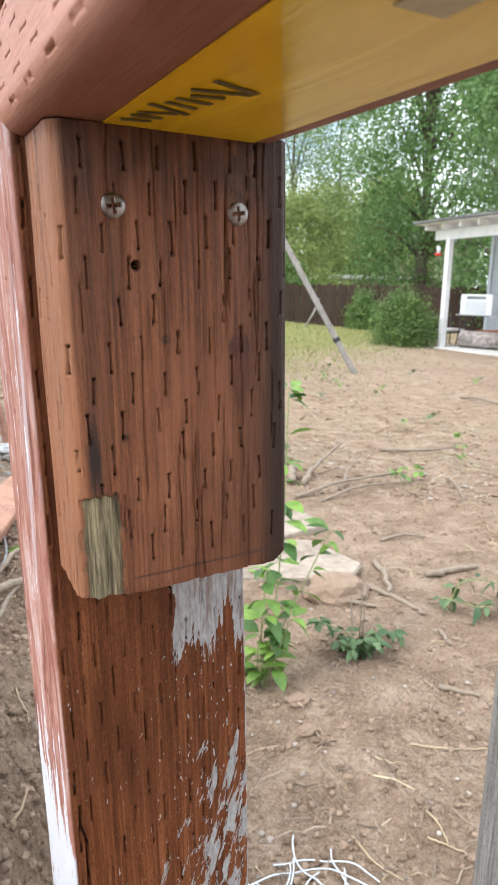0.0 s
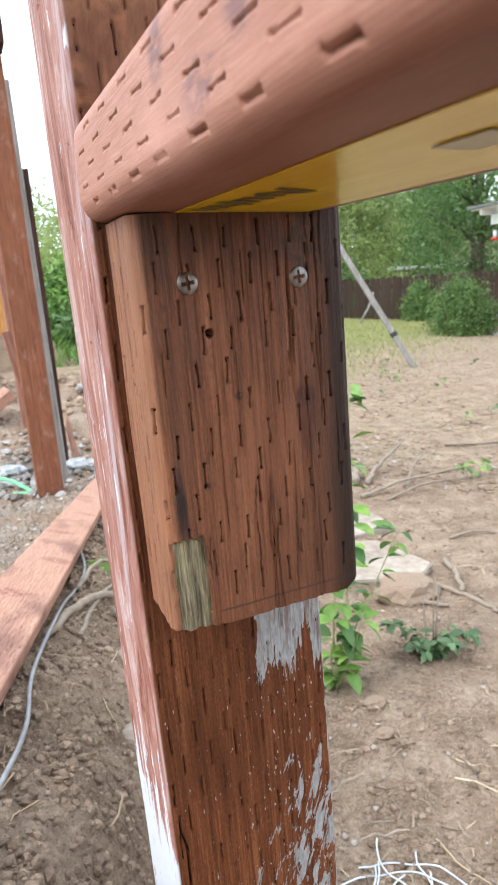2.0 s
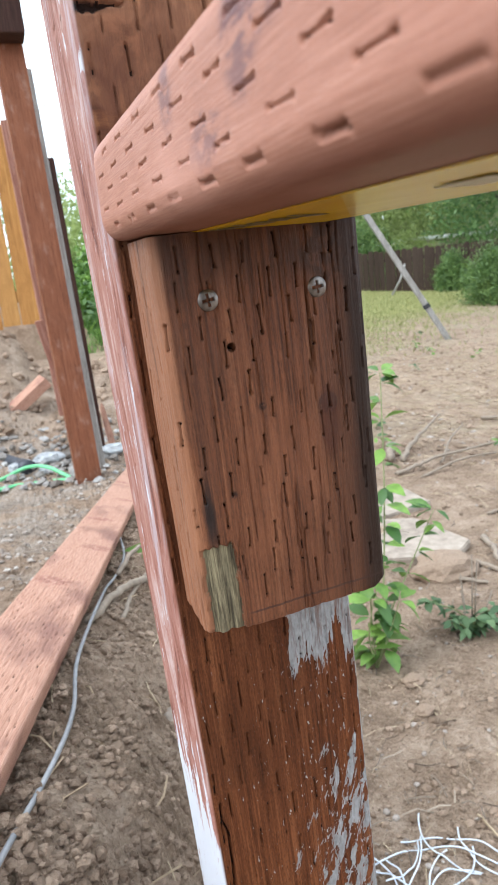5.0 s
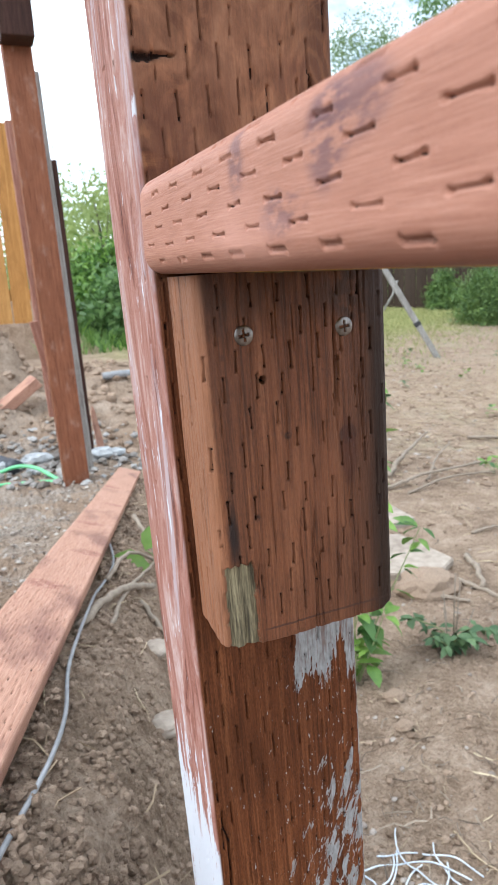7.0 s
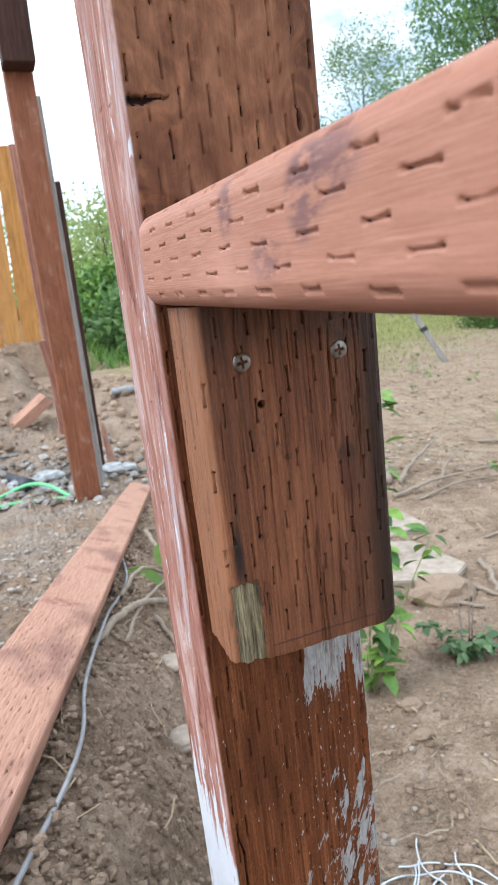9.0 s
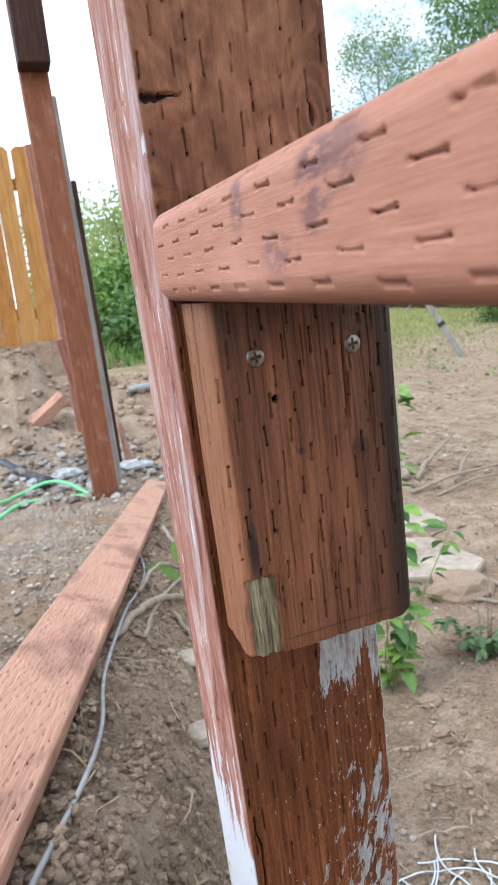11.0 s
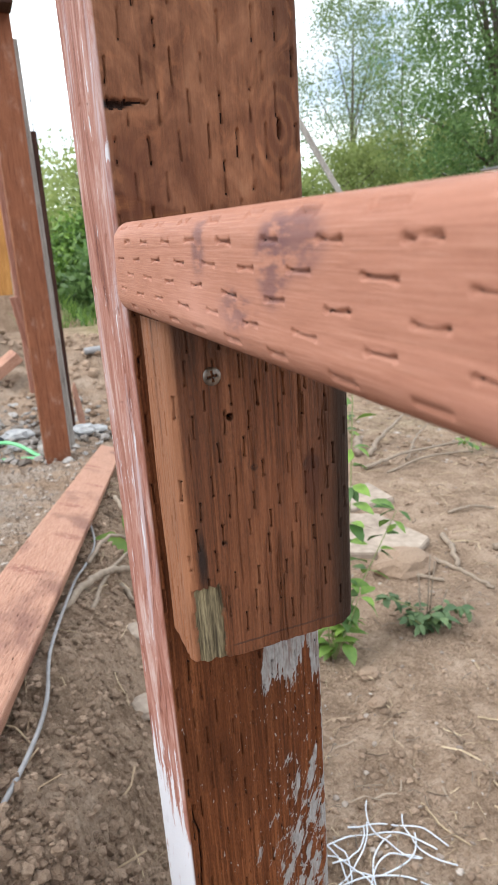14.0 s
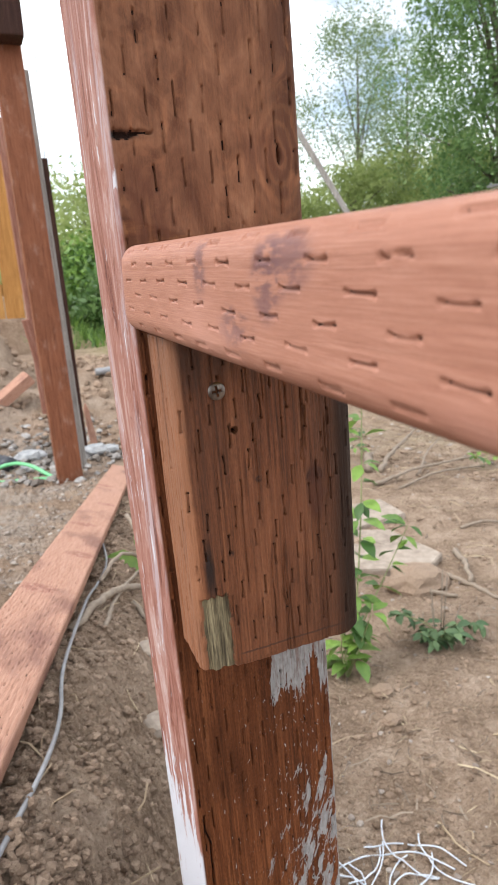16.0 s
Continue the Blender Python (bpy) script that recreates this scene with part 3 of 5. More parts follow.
def lumber(name, length, w, t, r, faces, v_fine, step, materials, seed, coarse=0.01, rough=0.00018, extra=None, bone=0.00022):
    """Timber with rounded edges along local z, w wide in x and t deep in y. faces: {side: (sample step, slits)} for
    'front' (-y), 'right', 'back', 'left' (-x), 'front' u = x, 'left' u = y. Slits and grain are cut into the mesh; bone widens the ends of each slit."""
    prof = []
    hw, ht = w / 2, t / 2

    def run(side, a, b, n0, fixed):
        st = faces.get(side, (None, []))[0] or abs(b - a) / 2
        n = max(2, int(abs(b - a) / st))
        for k in range(n + 1):
            q = a + (b - a) * k / n
            prof.append((*fixed(q), side, q))

    arc = 16 if r > 0.004 else 7

    def corner(cx, cy, a0, side):
        for k in range(1, arc):
            a = radians(a0 + 90 * k / arc)
            prof.append((cx + r * math.cos(a), cy + r * math.sin(a), math.cos(a), math.sin(a), side, 9.0))

    run("front", -hw + r, hw - r, 0, lambda q: (q, -ht, 0.0, -1.0))
    corner(hw - r, -ht + r, -90, "c1")
    run("right", -ht + r, ht - r, 0, lambda q: (hw, q, 1.0, 0.0))
    corner(hw - r, ht - r, 0, "c2")
    run("back", hw - r, -hw + r, 0, lambda q: (q, ht, 0.0, 1.0))
    corner(-hw + r, ht - r, 90, "c3")
    run("left", ht - r, -ht + r, 0, lambda q: (-hw, q, -1.0, 0.0))
    corner(-hw + r, -ht + r, 180, "c4")
    P = np.array([p[:4] for p in prof])
    sides = np.array([p[4] for p in prof])
    uu = np.array([p[5] for p in prof])
    f0, f1 = v_fine
    vs = np.concatenate([np.arange(0, f0, coarse), np.arange(f0, f1, step), np.arange(f1, length, coarse), [length]])
    vs = np.unique(np.round(vs, 6))
    n, k = len(vs), len(prof)
    D = np.zeros((n, k))
    cut = np.zeros((n, k))
    per = np.concatenate([[0], np.cumsum(np.hypot(np.diff(P[:, 0]), np.diff(P[:, 1])))])
    V, U = np.meshgrid(vs, per, indexing="ij")
    D += rough * value_noise(U * 900, V * 22, seed) + rough * 0.8 * value_noise(U * 350, V * 9, seed + 1) + rough * 1.5 * value_noise(U * 45, V * 14, seed + 2)
    # latewood ridges with sharp dark furrows between them
    ridge = value_noise(U * 330 + 0.8 * value_noise(U * 60, V * 6, seed + 5), V * 2.2, seed + 6)
    D -= rough * 2.2 * np.clip(1 - np.abs(ridge) / 0.16, 0, 1) * np.clip(0.5 + value_noise(U * 90, V * 25, seed + 7), 0, 1)
    fine_v = (vs >= f0) & (vs <= f1)
    for side, (st, slits) in faces.items():
        near = {"left": ("left", "c3", "c4"), "front": ("front", "c1", "c4")}.get(side, (side,))
        cols = np.where(np.isin(sides, near))[0]
        flat_u = P[:, 1] if side in ("left", "right") else P[:, 0]
        cu = flat_u[cols]
        for su, sv, ln, hwid, dep in slits:
            ci = cols[(np.abs(cu - su) < hwid * 3 + 0.0006)]
            vi = np.where(fine_v & (np.abs(vs - sv) < ln / 2 + 0.001))[0]
            if not len(ci) or not len(vi):
                continue
            b = (vs[vi] - sv)[:, None] / (ln / 2)
            a = np.abs(flat_u[ci][None, :] - su - b * 0.0002 * math.sin(su * 91000 + sv * 67000))
            wid = hwid * (0.55 + 0.45 * np.abs(b)) + bone * np.clip((np.abs(b) - 0.72) * 6, 0, 1)
            m_ = np.clip(1.25 - a / wid, 0, 1) * np.clip((1.06 - np.abs(b)) * 8, 0, 1)
            sub = cut[np.ix_(vi, ci)]
            cut[np.ix_(vi, ci)] = np.maximum(sub, m_ * dep)
    # deeper cuts take the near-black slit colour
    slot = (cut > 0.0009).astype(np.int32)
    D -= cut
    if extra:
        D, slot = extra(D, slot, U, V, P, sides, uu)
    X = P[None, :, 0] + P[None, :, 2] * D
    Y = P[None, :, 1] + P[None, :, 3] * D
    co = np.stack([X, Y, V], -1).reshape(-1, 3)
    i, j = np.meshgrid(np.arange(n - 1), np.arange(k), indexing="ij")
    j2 = (j + 1) % k
    quads = np.stack([i * k + j, i * k + j2, (i + 1) * k + j2, (i + 1) * k + j], -1).reshape(-1, 4)
    qslot = np.maximum(np.minimum(slot[i, j], slot[i + 1, j2]), np.minimum(slot[i + 1, j], slot[i, j2])).reshape(-1)
    me = bpy.data.meshes.new(name)
    nq = len(quads)
    loops = np.concatenate([quads.reshape(-1), np.arange(k)[::-1], np.arange((n - 1) * k, n * k)]).astype(np.int32)
    me.vertices.add(len(co))
    me.vertices.foreach_set("co", co.reshape(-1).astype(np.float32))
    me.loops.add(len(loops))
    me.loops.foreach_set("vertex_index", loops)
    me.polygons.add(nq + 2)
    starts = np.concatenate([np.arange(nq) * 4, [nq * 4, nq * 4 + k]]).astype(np.int32)
    me.polygons.foreach_set("loop_start", starts)
    for mt in materials:
        me.materials.append(mt)
    me.polygons.foreach_set("material_index", np.concatenate([qslot, [0, 0]]).astype(np.int32))
    me.polygons.foreach_set("use_smooth", np.concatenate([np.ones(nq, bool), [False, False]]))
    me.update(calc_edges=True)
    me.validate()
    return me


# ---------------------------------------------------------------- terrain
def smoothstep(a, b, x):
    t = np.clip((x - a) / (b - a), 0, 1)
    return t * t * (3 - 2 * t)


BOARD_FAR, BOARD_NEAR = Vector((0.352, 2.33, 0.158)), Vector((-0.152, 0.35, 0.535))


def height(x, y):
    """Ground height: a dug bank along the fence line, rising ground beyond it, the flat yard beside it."""
    x, y = np.asarray(x, float), np.asarray(y, float)
    along = np.clip((y - BOARD_FAR.y) / (BOARD_NEAR.y - BOARD_FAR.y), -0.02, 1.1)
    bank = BOARD_FAR.z - 0.05 + along * (BOARD_NEAR.z - BOARD_FAR.z)
    back = 0.108 + 0.20 * smoothstep(3.0, 4.4, y) + np.where(x < 0.9, 0.52, 0.0) * smoothstep(5.75, 6.0, y) * (1 - smoothstep(0.35, 0.9, x))
    hl = np.where(y < BOARD_FAR.y, bank, back)
    xe = BOARD_FAR.x + 0.03 + (y - BOARD_FAR.y) * np.where(y < BOARD_FAR.y, 0.2485, 0.30)
    wide = np.where(y < BOARD_FAR.y, 0.36, 0.36 + 0.5 * (y - BOARD_FAR.y))
    h = hl * (1 - smoothstep(0, 1, (x - xe) / wide))
    d = np.hypot(x, y)
    right = smoothstep(0.3, 0.8, np.arctan2(x, np.maximum(y, 0.01)))
    h = h - 0.0135 * np.clip(d, 0, 22) * right
    # mound of dug soil before the picket fence, and the hollow round the next post
    h = h + 0.36 * np.exp(-(((x + 0.36) / 0.42) ** 4 + ((y - 4.15) / 0.45) ** 2)) + 0.08 * np.exp(-(((x + 0.1) / 0.3) ** 2 + ((y - 3.4) / 0.4) ** 2))
    h = h + 0.13 * np.exp(-(((x - 0.6) / 0.3) ** 2 + ((y - 3.9) / 0.3) ** 2)) - 0.06 * np.exp(-(((x - 0.1) / 0.45) ** 2 + ((y - 2.95) / 0.28) ** 2))
    h = h + (1 - smoothstep(0.3, 1.0, x)) * smoothstep(2.4, 3.0, y) * smoothstep(5.5, 4.5, y) * (0.07 * value_noise(x * 3.1 + 50, y * 3.1 + 50, 15) + 0.035 * value_noise(x * 9 + 50, y * 9 + 50, 16))
    near = np.exp(-d / 6)
    h = h + near * (0.016 * value_noise(x * 4 + 50, y * 4 + 50, 5) + 0.010 * value_noise(x * 13 + 50, y * 13 + 50, 6) + 0.006 * value_noise(x * 37 + 50, y * 37 + 50, 7))
    rough = (1 - smoothstep(0.0, 0.5, x - xe)) * smoothstep(6, 3, y)
    h = h + rough * (0.012 * value_noise(x * 22 + 50, y * 22 + 50, 8) + 0.009 * value_noise(x * 60 + 50, y * 60 + 50, 9) * (0.5 + value_noise(x * 11 + 50, y * 11 + 50, 13)) + 0.0048 * value_noise(x * 110 + 50, y * 110 + 50, 10))
    h = h + near * 0.003 * value_noise(x * 80 + 50, y * 80 + 50, 12)
    return h


def ground_z(x, y):
    return float(height(x, y))


u = np.linspace(-1, 1, 410)
gx = np.union1d(0.15 + 0.30 * np.sinh(8.75 * u), np.arange(-0.26, 0.34, 0.0052))
gy = np.union1d(0.60 + 0.30 * np.sinh(8.75 * u), np.arange(0.02, 1.05, 0.0062))
n = len(gy)
X, Y = np.meshgrid(gx, gy, indexing="ij")
Z = height(X, Y)
i, j = np.meshgrid(np.arange(len(gx) - 1), np.arange(n - 1), indexing="ij")
quads = np.stack([i * n + j, (i + 1) * n + j, (i + 1) * n + j + 1, i * n + j + 1], -1).reshape(-1, 4)
me = bpy.data.meshes.new("ground")
me.vertices.add(len(gx) * n)
me.vertices.foreach_set("co", np.stack([X, Y, Z], -1).reshape(-1).astype(np.float32))
me.loops.add(quads.size)
me.loops.foreach_set("vertex_index", quads.reshape(-1).astype(np.int32))
me.polygons.add(len(quads))
me.polygons.foreach_set("loop_start", (np.arange(len(quads)) * 4).astype(np.int32))
me.polygons.foreach_set("use_smooth", np.ones(len(quads), bool))
me.materials.append(MAT_SOIL)
me.update(calc_edges=True)
tagged(new("ground", me), "bare brown soil with dry straw and a worn lawn", "ground", kind="structure")

# ---------------------------------------------------------------- fence joint close to the camera
LEAN = math.degrees(math.atan(0.010 / 0.33))
POST_AT = Matrix.Translation((0, 0.037, 0.98)) @ pose(0, 0, 0, 0, -LEAN, 0) @ Matrix.Translation((0, 0, -0.98))


def post_marks(D, slot, U, V, P, sides, uu):
    """The long split low on the left edge, the burnt knot hole, and rounding wear of the corner."""
    front = (sides == "front")[None, :]
    du = np.where(sides == "front", uu, 9.0)[None, :]
    crack = np.clip(1 - np.abs(du + 0.0385 + 0.0012 * value_noise(V * 90, V * 0, 3)) / 0.0008, 0, 1) * (V < 0.632) * front
    knot = np.clip(1 - np.abs(V - 0.9865 - 0.0009 * value_noise(du * 520, V * 0, 4)) / (0.0003 + 0.0026 * np.clip((-0.024 - du) / 0.018, 0, 1)), 0, 1) * (du < -0.024) * front
    hole = np.clip(1.3 - np.hypot((du - 0.0335) / 0.0009, (V - 0.977) / 0.004), 0, 1) * front
    d2 = np.maximum(np.maximum(crack * 0.004, knot * 0.003), hole * 0.005)
    return D - d2, np.maximum(slot, (d2 > 0.001).astype(np.int32))


post = thing("fence_post", "brown stained incised timber post with old grey and white paint", "fence post", POST_AT)
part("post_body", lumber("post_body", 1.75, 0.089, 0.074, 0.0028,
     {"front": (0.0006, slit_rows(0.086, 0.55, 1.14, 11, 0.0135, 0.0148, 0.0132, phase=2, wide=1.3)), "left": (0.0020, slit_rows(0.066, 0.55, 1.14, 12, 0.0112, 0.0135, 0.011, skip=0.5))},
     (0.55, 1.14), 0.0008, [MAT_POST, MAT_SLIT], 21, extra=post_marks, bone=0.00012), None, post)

BLOCK_H = 0.1565


def block_marks(D, slot, U, V, P, sides, uu):
    """The drilled hole and the splintered corner where the stain has come away with the wood."""
    du = np.where(sides == "front", uu, 9.0)[None, :]
    hole = np.clip((0.0016 - np.hypot(du + 0.0168, V - 0.1147)) / 0.0004, 0, 1)
    D = D - hole * 0.007
    slot = np.maximum(slot, (hole > 0.4).astype(np.int32))
    # drying checks: thin, broken, wandering along the grain
    rng = random.Random(77)
    for _ in range(26):
        cu, cv, ln = rng.uniform(-0.036, 0.034), rng.uniform(0.01, 0.15), rng.uniform(0.006, 0.034)
        wav = 0.0006 * value_noise(V * 70, V * 0, rng.randrange(900))
        check = np.clip(1.2 - np.abs(du - cu - wav) / rng.uniform(0.00022, 0.00040), 0, 1) * np.clip((1 - np.abs(V - cv) / ln) * 5, 0, 1)
        D = D - check * rng.uniform(0.0005, 0.0012)
        slot = np.maximum(slot, ((check > 0.75) & (ln > 0.026)).astype(np.int32))
    x = P[None, :, 0] + 0 * V
    front_side = (P[None, :, 1] < 0)
    top = 0.0385 + 0.0012 * value_noise(U * 700, V * 0, 31)
    rgt = -0.0265 + 0.0006 * value_noise(U * 0, V * 260, 32)
    lft = -0.0402 + 0.0006 * value_noise(U * 0, V * 240, 33)
    inside = (x < rgt) & (x > lft) & (V < top) & front_side
    depth = 0.0022 + 0.0009 * value_noise(U * 420, V * 30, 34)
    D = np.where(inside, D * 0 - depth, D)
    slot = np.where(inside, 2, slot)
    return D, slot


block = thing("support_block", "short brown stained timber block screwed under the rail", "wood block", POST_AT @ Matrix.Translation((0.0027, -0.037 - 0.019, 0.747)))
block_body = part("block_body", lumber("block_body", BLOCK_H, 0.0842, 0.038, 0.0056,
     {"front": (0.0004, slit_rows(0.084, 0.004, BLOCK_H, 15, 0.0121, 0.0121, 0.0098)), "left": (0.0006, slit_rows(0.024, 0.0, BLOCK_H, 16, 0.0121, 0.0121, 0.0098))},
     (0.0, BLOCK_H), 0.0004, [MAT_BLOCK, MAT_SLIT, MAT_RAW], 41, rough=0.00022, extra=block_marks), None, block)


# the foot of the block is sawn ragged and its far corner is knocked off
for v in block_body.data.vertices:
    if v.co.z < 0.014:
        lift = 0.0005 * (noise.noise(Vector((v.co.x * 260, v.co.y * 120, 1.5))) + 0.6) + 0.0045 * max(0.0, min(1.0, (v.co.x - 0.034) / 0.008)) + 0.0015 * max(0.0, min(1.0, (-0.036 - v.co.x) / 0.005))
        v.co.z += lift * (1 - v.co.z / 0.014)


def screw_head(radius=0.0040):
    """A domed head with a cross recess."""
    n = 56
    verts, faces, index = [], [], {}
    for a in range(n + 1):
        for b in range(n + 1):
            x, y = (2 * a / n - 1), (2 * b / n - 1)
            rr = max(abs(x), abs(y))
            q = math.hypot(x, y)
            x, y = (x * rr / q, y * rr / q) if q else (0, 0)
            z = 0.0011 * math.sqrt(max(0, 1 - (rr * 0.97) ** 2)) - (0.0006 if rr > 0.999 else 0)
            arm = (abs(x) < 0.14 and abs(y) < 0.60) or (abs(y) < 0.14 and abs(x) < 0.60)
            z -= 0.0030 if arm else 0
            index[a, b] = len(verts)
            verts.append((x * radius, y * radius, z))
    for a in range(n):
        for b in range(n):
            faces.append((index[a, b], index[a + 1, b], index[a + 1, b + 1], index[a, b + 1]))
    return mesh_of("screw", verts, faces, MAT_STEEL, True)


head = screw_head()
for sx, sz, turn in ((-0.0232, 0.1327, 8), (0.0205, 0.1317, 5)):
    s = part("screw", head, None, block_body, "steel cross-head screw")
    s.matrix_local = Matrix.Translation((sx, -0.0190, sz)) @ pose(0, 0, 0, 90, 0, 0) @ pose(0, 0, 0, 0, 0, turn)

def rail_slits(reach, seed):
    """Five staggered rows of knife marks, 26 mm apart along the rail and 6 mm from row to row."""
    rng = random.Random(seed)
    out = []
    for u, first in ((0.0102, 0.0230), (0.0042, 0.0112), (-0.0018, 0.0257), (-0.0078, 0.0130), (-0.0137, 0.0263), (0.0157, 0.0120)):
        v = first
        while v < reach:
            out.append((u + rng.gauss(0, 0.00025), v + rng.gauss(0, 0.0005), 0.0094 * rng.uniform(0.88, 1.08), rng.uniform(0.00026, 0.00040), rng.choice((0.0011, 0.0015, 0.0019, 0.0024))))
            v += 0.02625
    return out


# rail: lies flat on the block and runs towards the camera; local z of the timber runs along -y
RAIL_AT = Matrix.Translation((0, -0.001, 0.9222)) @ pose(0, 0, 0, 90.9, 0, 0)
rail = thing("fence_rail", "reddish stained incised rail lying flat on the block", "fence rail", RAIL_AT)
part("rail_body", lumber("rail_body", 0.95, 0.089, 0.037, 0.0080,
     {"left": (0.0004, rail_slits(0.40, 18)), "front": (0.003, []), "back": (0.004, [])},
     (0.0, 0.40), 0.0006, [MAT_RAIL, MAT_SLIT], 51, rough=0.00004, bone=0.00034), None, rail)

# the yellow maker's tag stapled under the rail, with illegible print
TAG_Z = -0.0187


def strip(points, thick=0.0002):
    """A thin sheet from an outline in the rail's x and length, under its lower face."""
    n = len(points)
    v = [(x, TAG_Z, y) for x, y in points] + [(x, TAG_Z - thick, y) for x, y in points]
    f = [tuple(range(n)), tuple(range(2 * n - 1, n - 1, -1))] + [(k, k + n, (k + 1) % n + n, (k + 1) % n) for k in range(n)]
    return v, f


tag = part("maker_tag", mesh_of("maker_tag", *strip([(-0.020, 0.012), (0.032, 0.012), (0.032, 0.056), (-0.021, 0.145)]), MAT_TAG), None, rail, "yellow plastic maker's tag")
part("pale_end", mesh_of("pale_end", *strip([(0.0322, 0.0558), (0.0325, 0.40), (-0.021, 0.40), (-0.0212, 0.1448)]), MAT_TAGPALE), None, tag, "pale glossy half of the tag")
ink = random.Random(4)
for k in range(9):
    y0 = 0.048 + 0.0058 * k
    cx = -0.013 + 0.0012 * k
    a, wid, ln = ink.uniform(-0.5, 0.5), 0.0011, ink.uniform(0.004, 0.008)
    c_, s_ = math.cos(a), math.sin(a)
    pts = [(cx + c_ * q * ln + s_ * r * wid, y0 - s_ * q * ln + c_ * r * wid) for q, r in ((-1, -1), (1, -1), (1, 1), (-1, 1))]
    v, f = strip(pts)
    part("print_bar", mesh_of("print_bar", [(x, y - 0.0005, z) for x, y, z in v], f, MAT_INK), None, tag)
for x0, y0, x1, y1 in ((-0.004, 0.152, 0.007, 0.168),):
    v, f = strip([(x0, y0), (x1, y0), (x1, y1), (x0, y1)])
    part("print_bar", mesh_of("print_bar", [(x, y - 0.0005, z) for x, y, z in v], f, MAT_INKGREY), None, tag)

# ---------------------------------------------------------------- fence line behind
BOARD_ROLL = -16
way = (BOARD_NEAR - BOARD_FAR).normalized()
side = Vector((0, 0, 1)).cross(way).normalized()
BOARD_AT = Matrix.Translation(BOARD_FAR) @ Matrix((side, way.cross(side) * -1, way)).transposed().to_4x4()
up_y = -1 if (way.cross(side) * -1).z < 0 else 1
BOARD_AT = Matrix.Translation(BOARD_FAR - Vector((0, 0, 0.014))) @ Matrix((side * up_y, way.cross(side * up_y), way)).transposed().to_4x4() @ pose(0, 0, 0, 0, 0, BOARD_ROLL)
board = thing("loose_rail", "reddish stained incised board lying on the dug bank", "board", BOARD_AT)
BL = (BOARD_NEAR - BOARD_FAR).length + 0.45
board_top = "front" if (BOARD_AT.to_3x3() @ Vector((0, -1, 0))).z > 0 else "back"
part("board_body", lumber("board_body", BL, 0.089, 0.026, 0.004,
     {board_top: (0.0009, slit_rows(0.086, 1.1, BL, 61, 0.0095, 0.0135, 0.0085, wide=1.9))},
     (1.1, BL), 0.0020, [MAT_BOARD, MAT_SLIT], 63, rough=0.00022), None, board)


def timber(w, d, h, bevel=0.004):
    return box((w, d, h), (0, 0, h / 2), bevel)


p2 = thing("fence_post", "brown stained timber post standing in a dug hole", "fence post", Matrix.Translation((0.150, 2.45, 0.06)) @ pose(0, 0, 0, 0, -1.0, 0))
part("post_body", timber(0.100, 0.089, 2.6), MAT_POST2, p2)
# seen from below: its shade is painted by the dark material
r2 = thing("fence_rail", "brown rail end with underside shade in its colour, fixed to the far post", "fence rail", pose(0.120, 2.35, 1.725))
part("rail_body", box((0.112, 0.11, 0.9), (0, 0, 0.45), 0.006), MAT_DARKSHADEWOOD, r2)
bk = thing("fence_post", "bleached pink timber behind the brown post", "fence post", Matrix.Translation((0.150, 2.95, 0.30)) @ pose(0, 0, 0, 0, -1.3, 0))
part("post_body", timber(0.085, 0.05, 1.30), MAT_PINK, bk)
gb = thing("grey_board", "weathered grey board leaning behind the post", "board", Matrix.Translation((0.228, 2.60, 0.08)) @ pose(0, 0, 0, 0, -1.4, 0))
part("board_body", timber(0.034, 0.03, 1.62), MAT_GREYWOOD, gb)
gb2 = thing("grey_board", "short dark weathered board behind the post", "board", Matrix.Translation((0.250, 2.75, 0.09)) @ pose(0, 0, 0, 0, -1.0, 0))
part("board_body", timber(0.05, 0.03, 1.32), MAT_DARKSHADEWOOD, gb2)
sp = thing("broken_board", "splintered red board end beside the post", "board", Matrix.Translation((0.118, 2.62, 0.47)) @ pose(0, 0, 0, 0, -9, 0))
part("board_body", box((0.035, 0.03, 0.30), (0, 0, 0.15), 0.004), MAT_PINK, sp)
rb = thing("red_scrap", "red board scrap lying on the soil mound", "board", Matrix.Translation((-0.03, 3.62, ground_z(-0.03, 3.62) + 0.05)) @ pose(0, 0, 0, 12, 55, 25))
part("board_body", box((0.06, 0.10, 0.34), (0, 0, 0), 0.005), MAT_BOARD, rb)
st = thing("red_stake", "small pointed red stake in the soil", "stake", Matrix.Translation((0.33, 2.86, ground_z(0.33, 2.86) - 0.02)) @ pose(0, 0, 0, 4, -7, 0))
v, f = tube_data([(0, 0, 0), (0, 0, 0.12), (0, 0, 0.26), (0.004, 0, 0.285)], [0.018, 0.022, 0.014, 0.004], 4)
part("stake_body", mesh_of("stake_body", v, f, MAT_BOARD), None, st)
wp = thing("white_pipe", "short white pipe lying on soil", "pipe", pose(0.60, 3.75, ground_z(0.60, 3.75) + 0.03))
part("pipe_body", tube("pipe_body", [(-0.10, 0, 0), (0, 0.01, 0.004), (0.10, 0.02, 0.0)], 0.022, MAT_CABLE, 10), None, wp)


def picket_mesh(w, h, t, ear=0.03):
    o = [(-w / 2, 0), (w / 2, 0), (w / 2, h - ear), (w / 2 - ear, h), (-w / 2 + ear, h), (-w / 2, h - ear)]
    v = [(x, -t / 2, z) for x, z in o] + [(x, t / 2, z) for x, z in o]
    n = len(o)
    f = [tuple(range(n)), tuple(range(2 * n - 1, n - 1, -1))] + [(k, k + n, (k + 1) % n + n, (k + 1) % n) for k in range(n)]
    return v, f


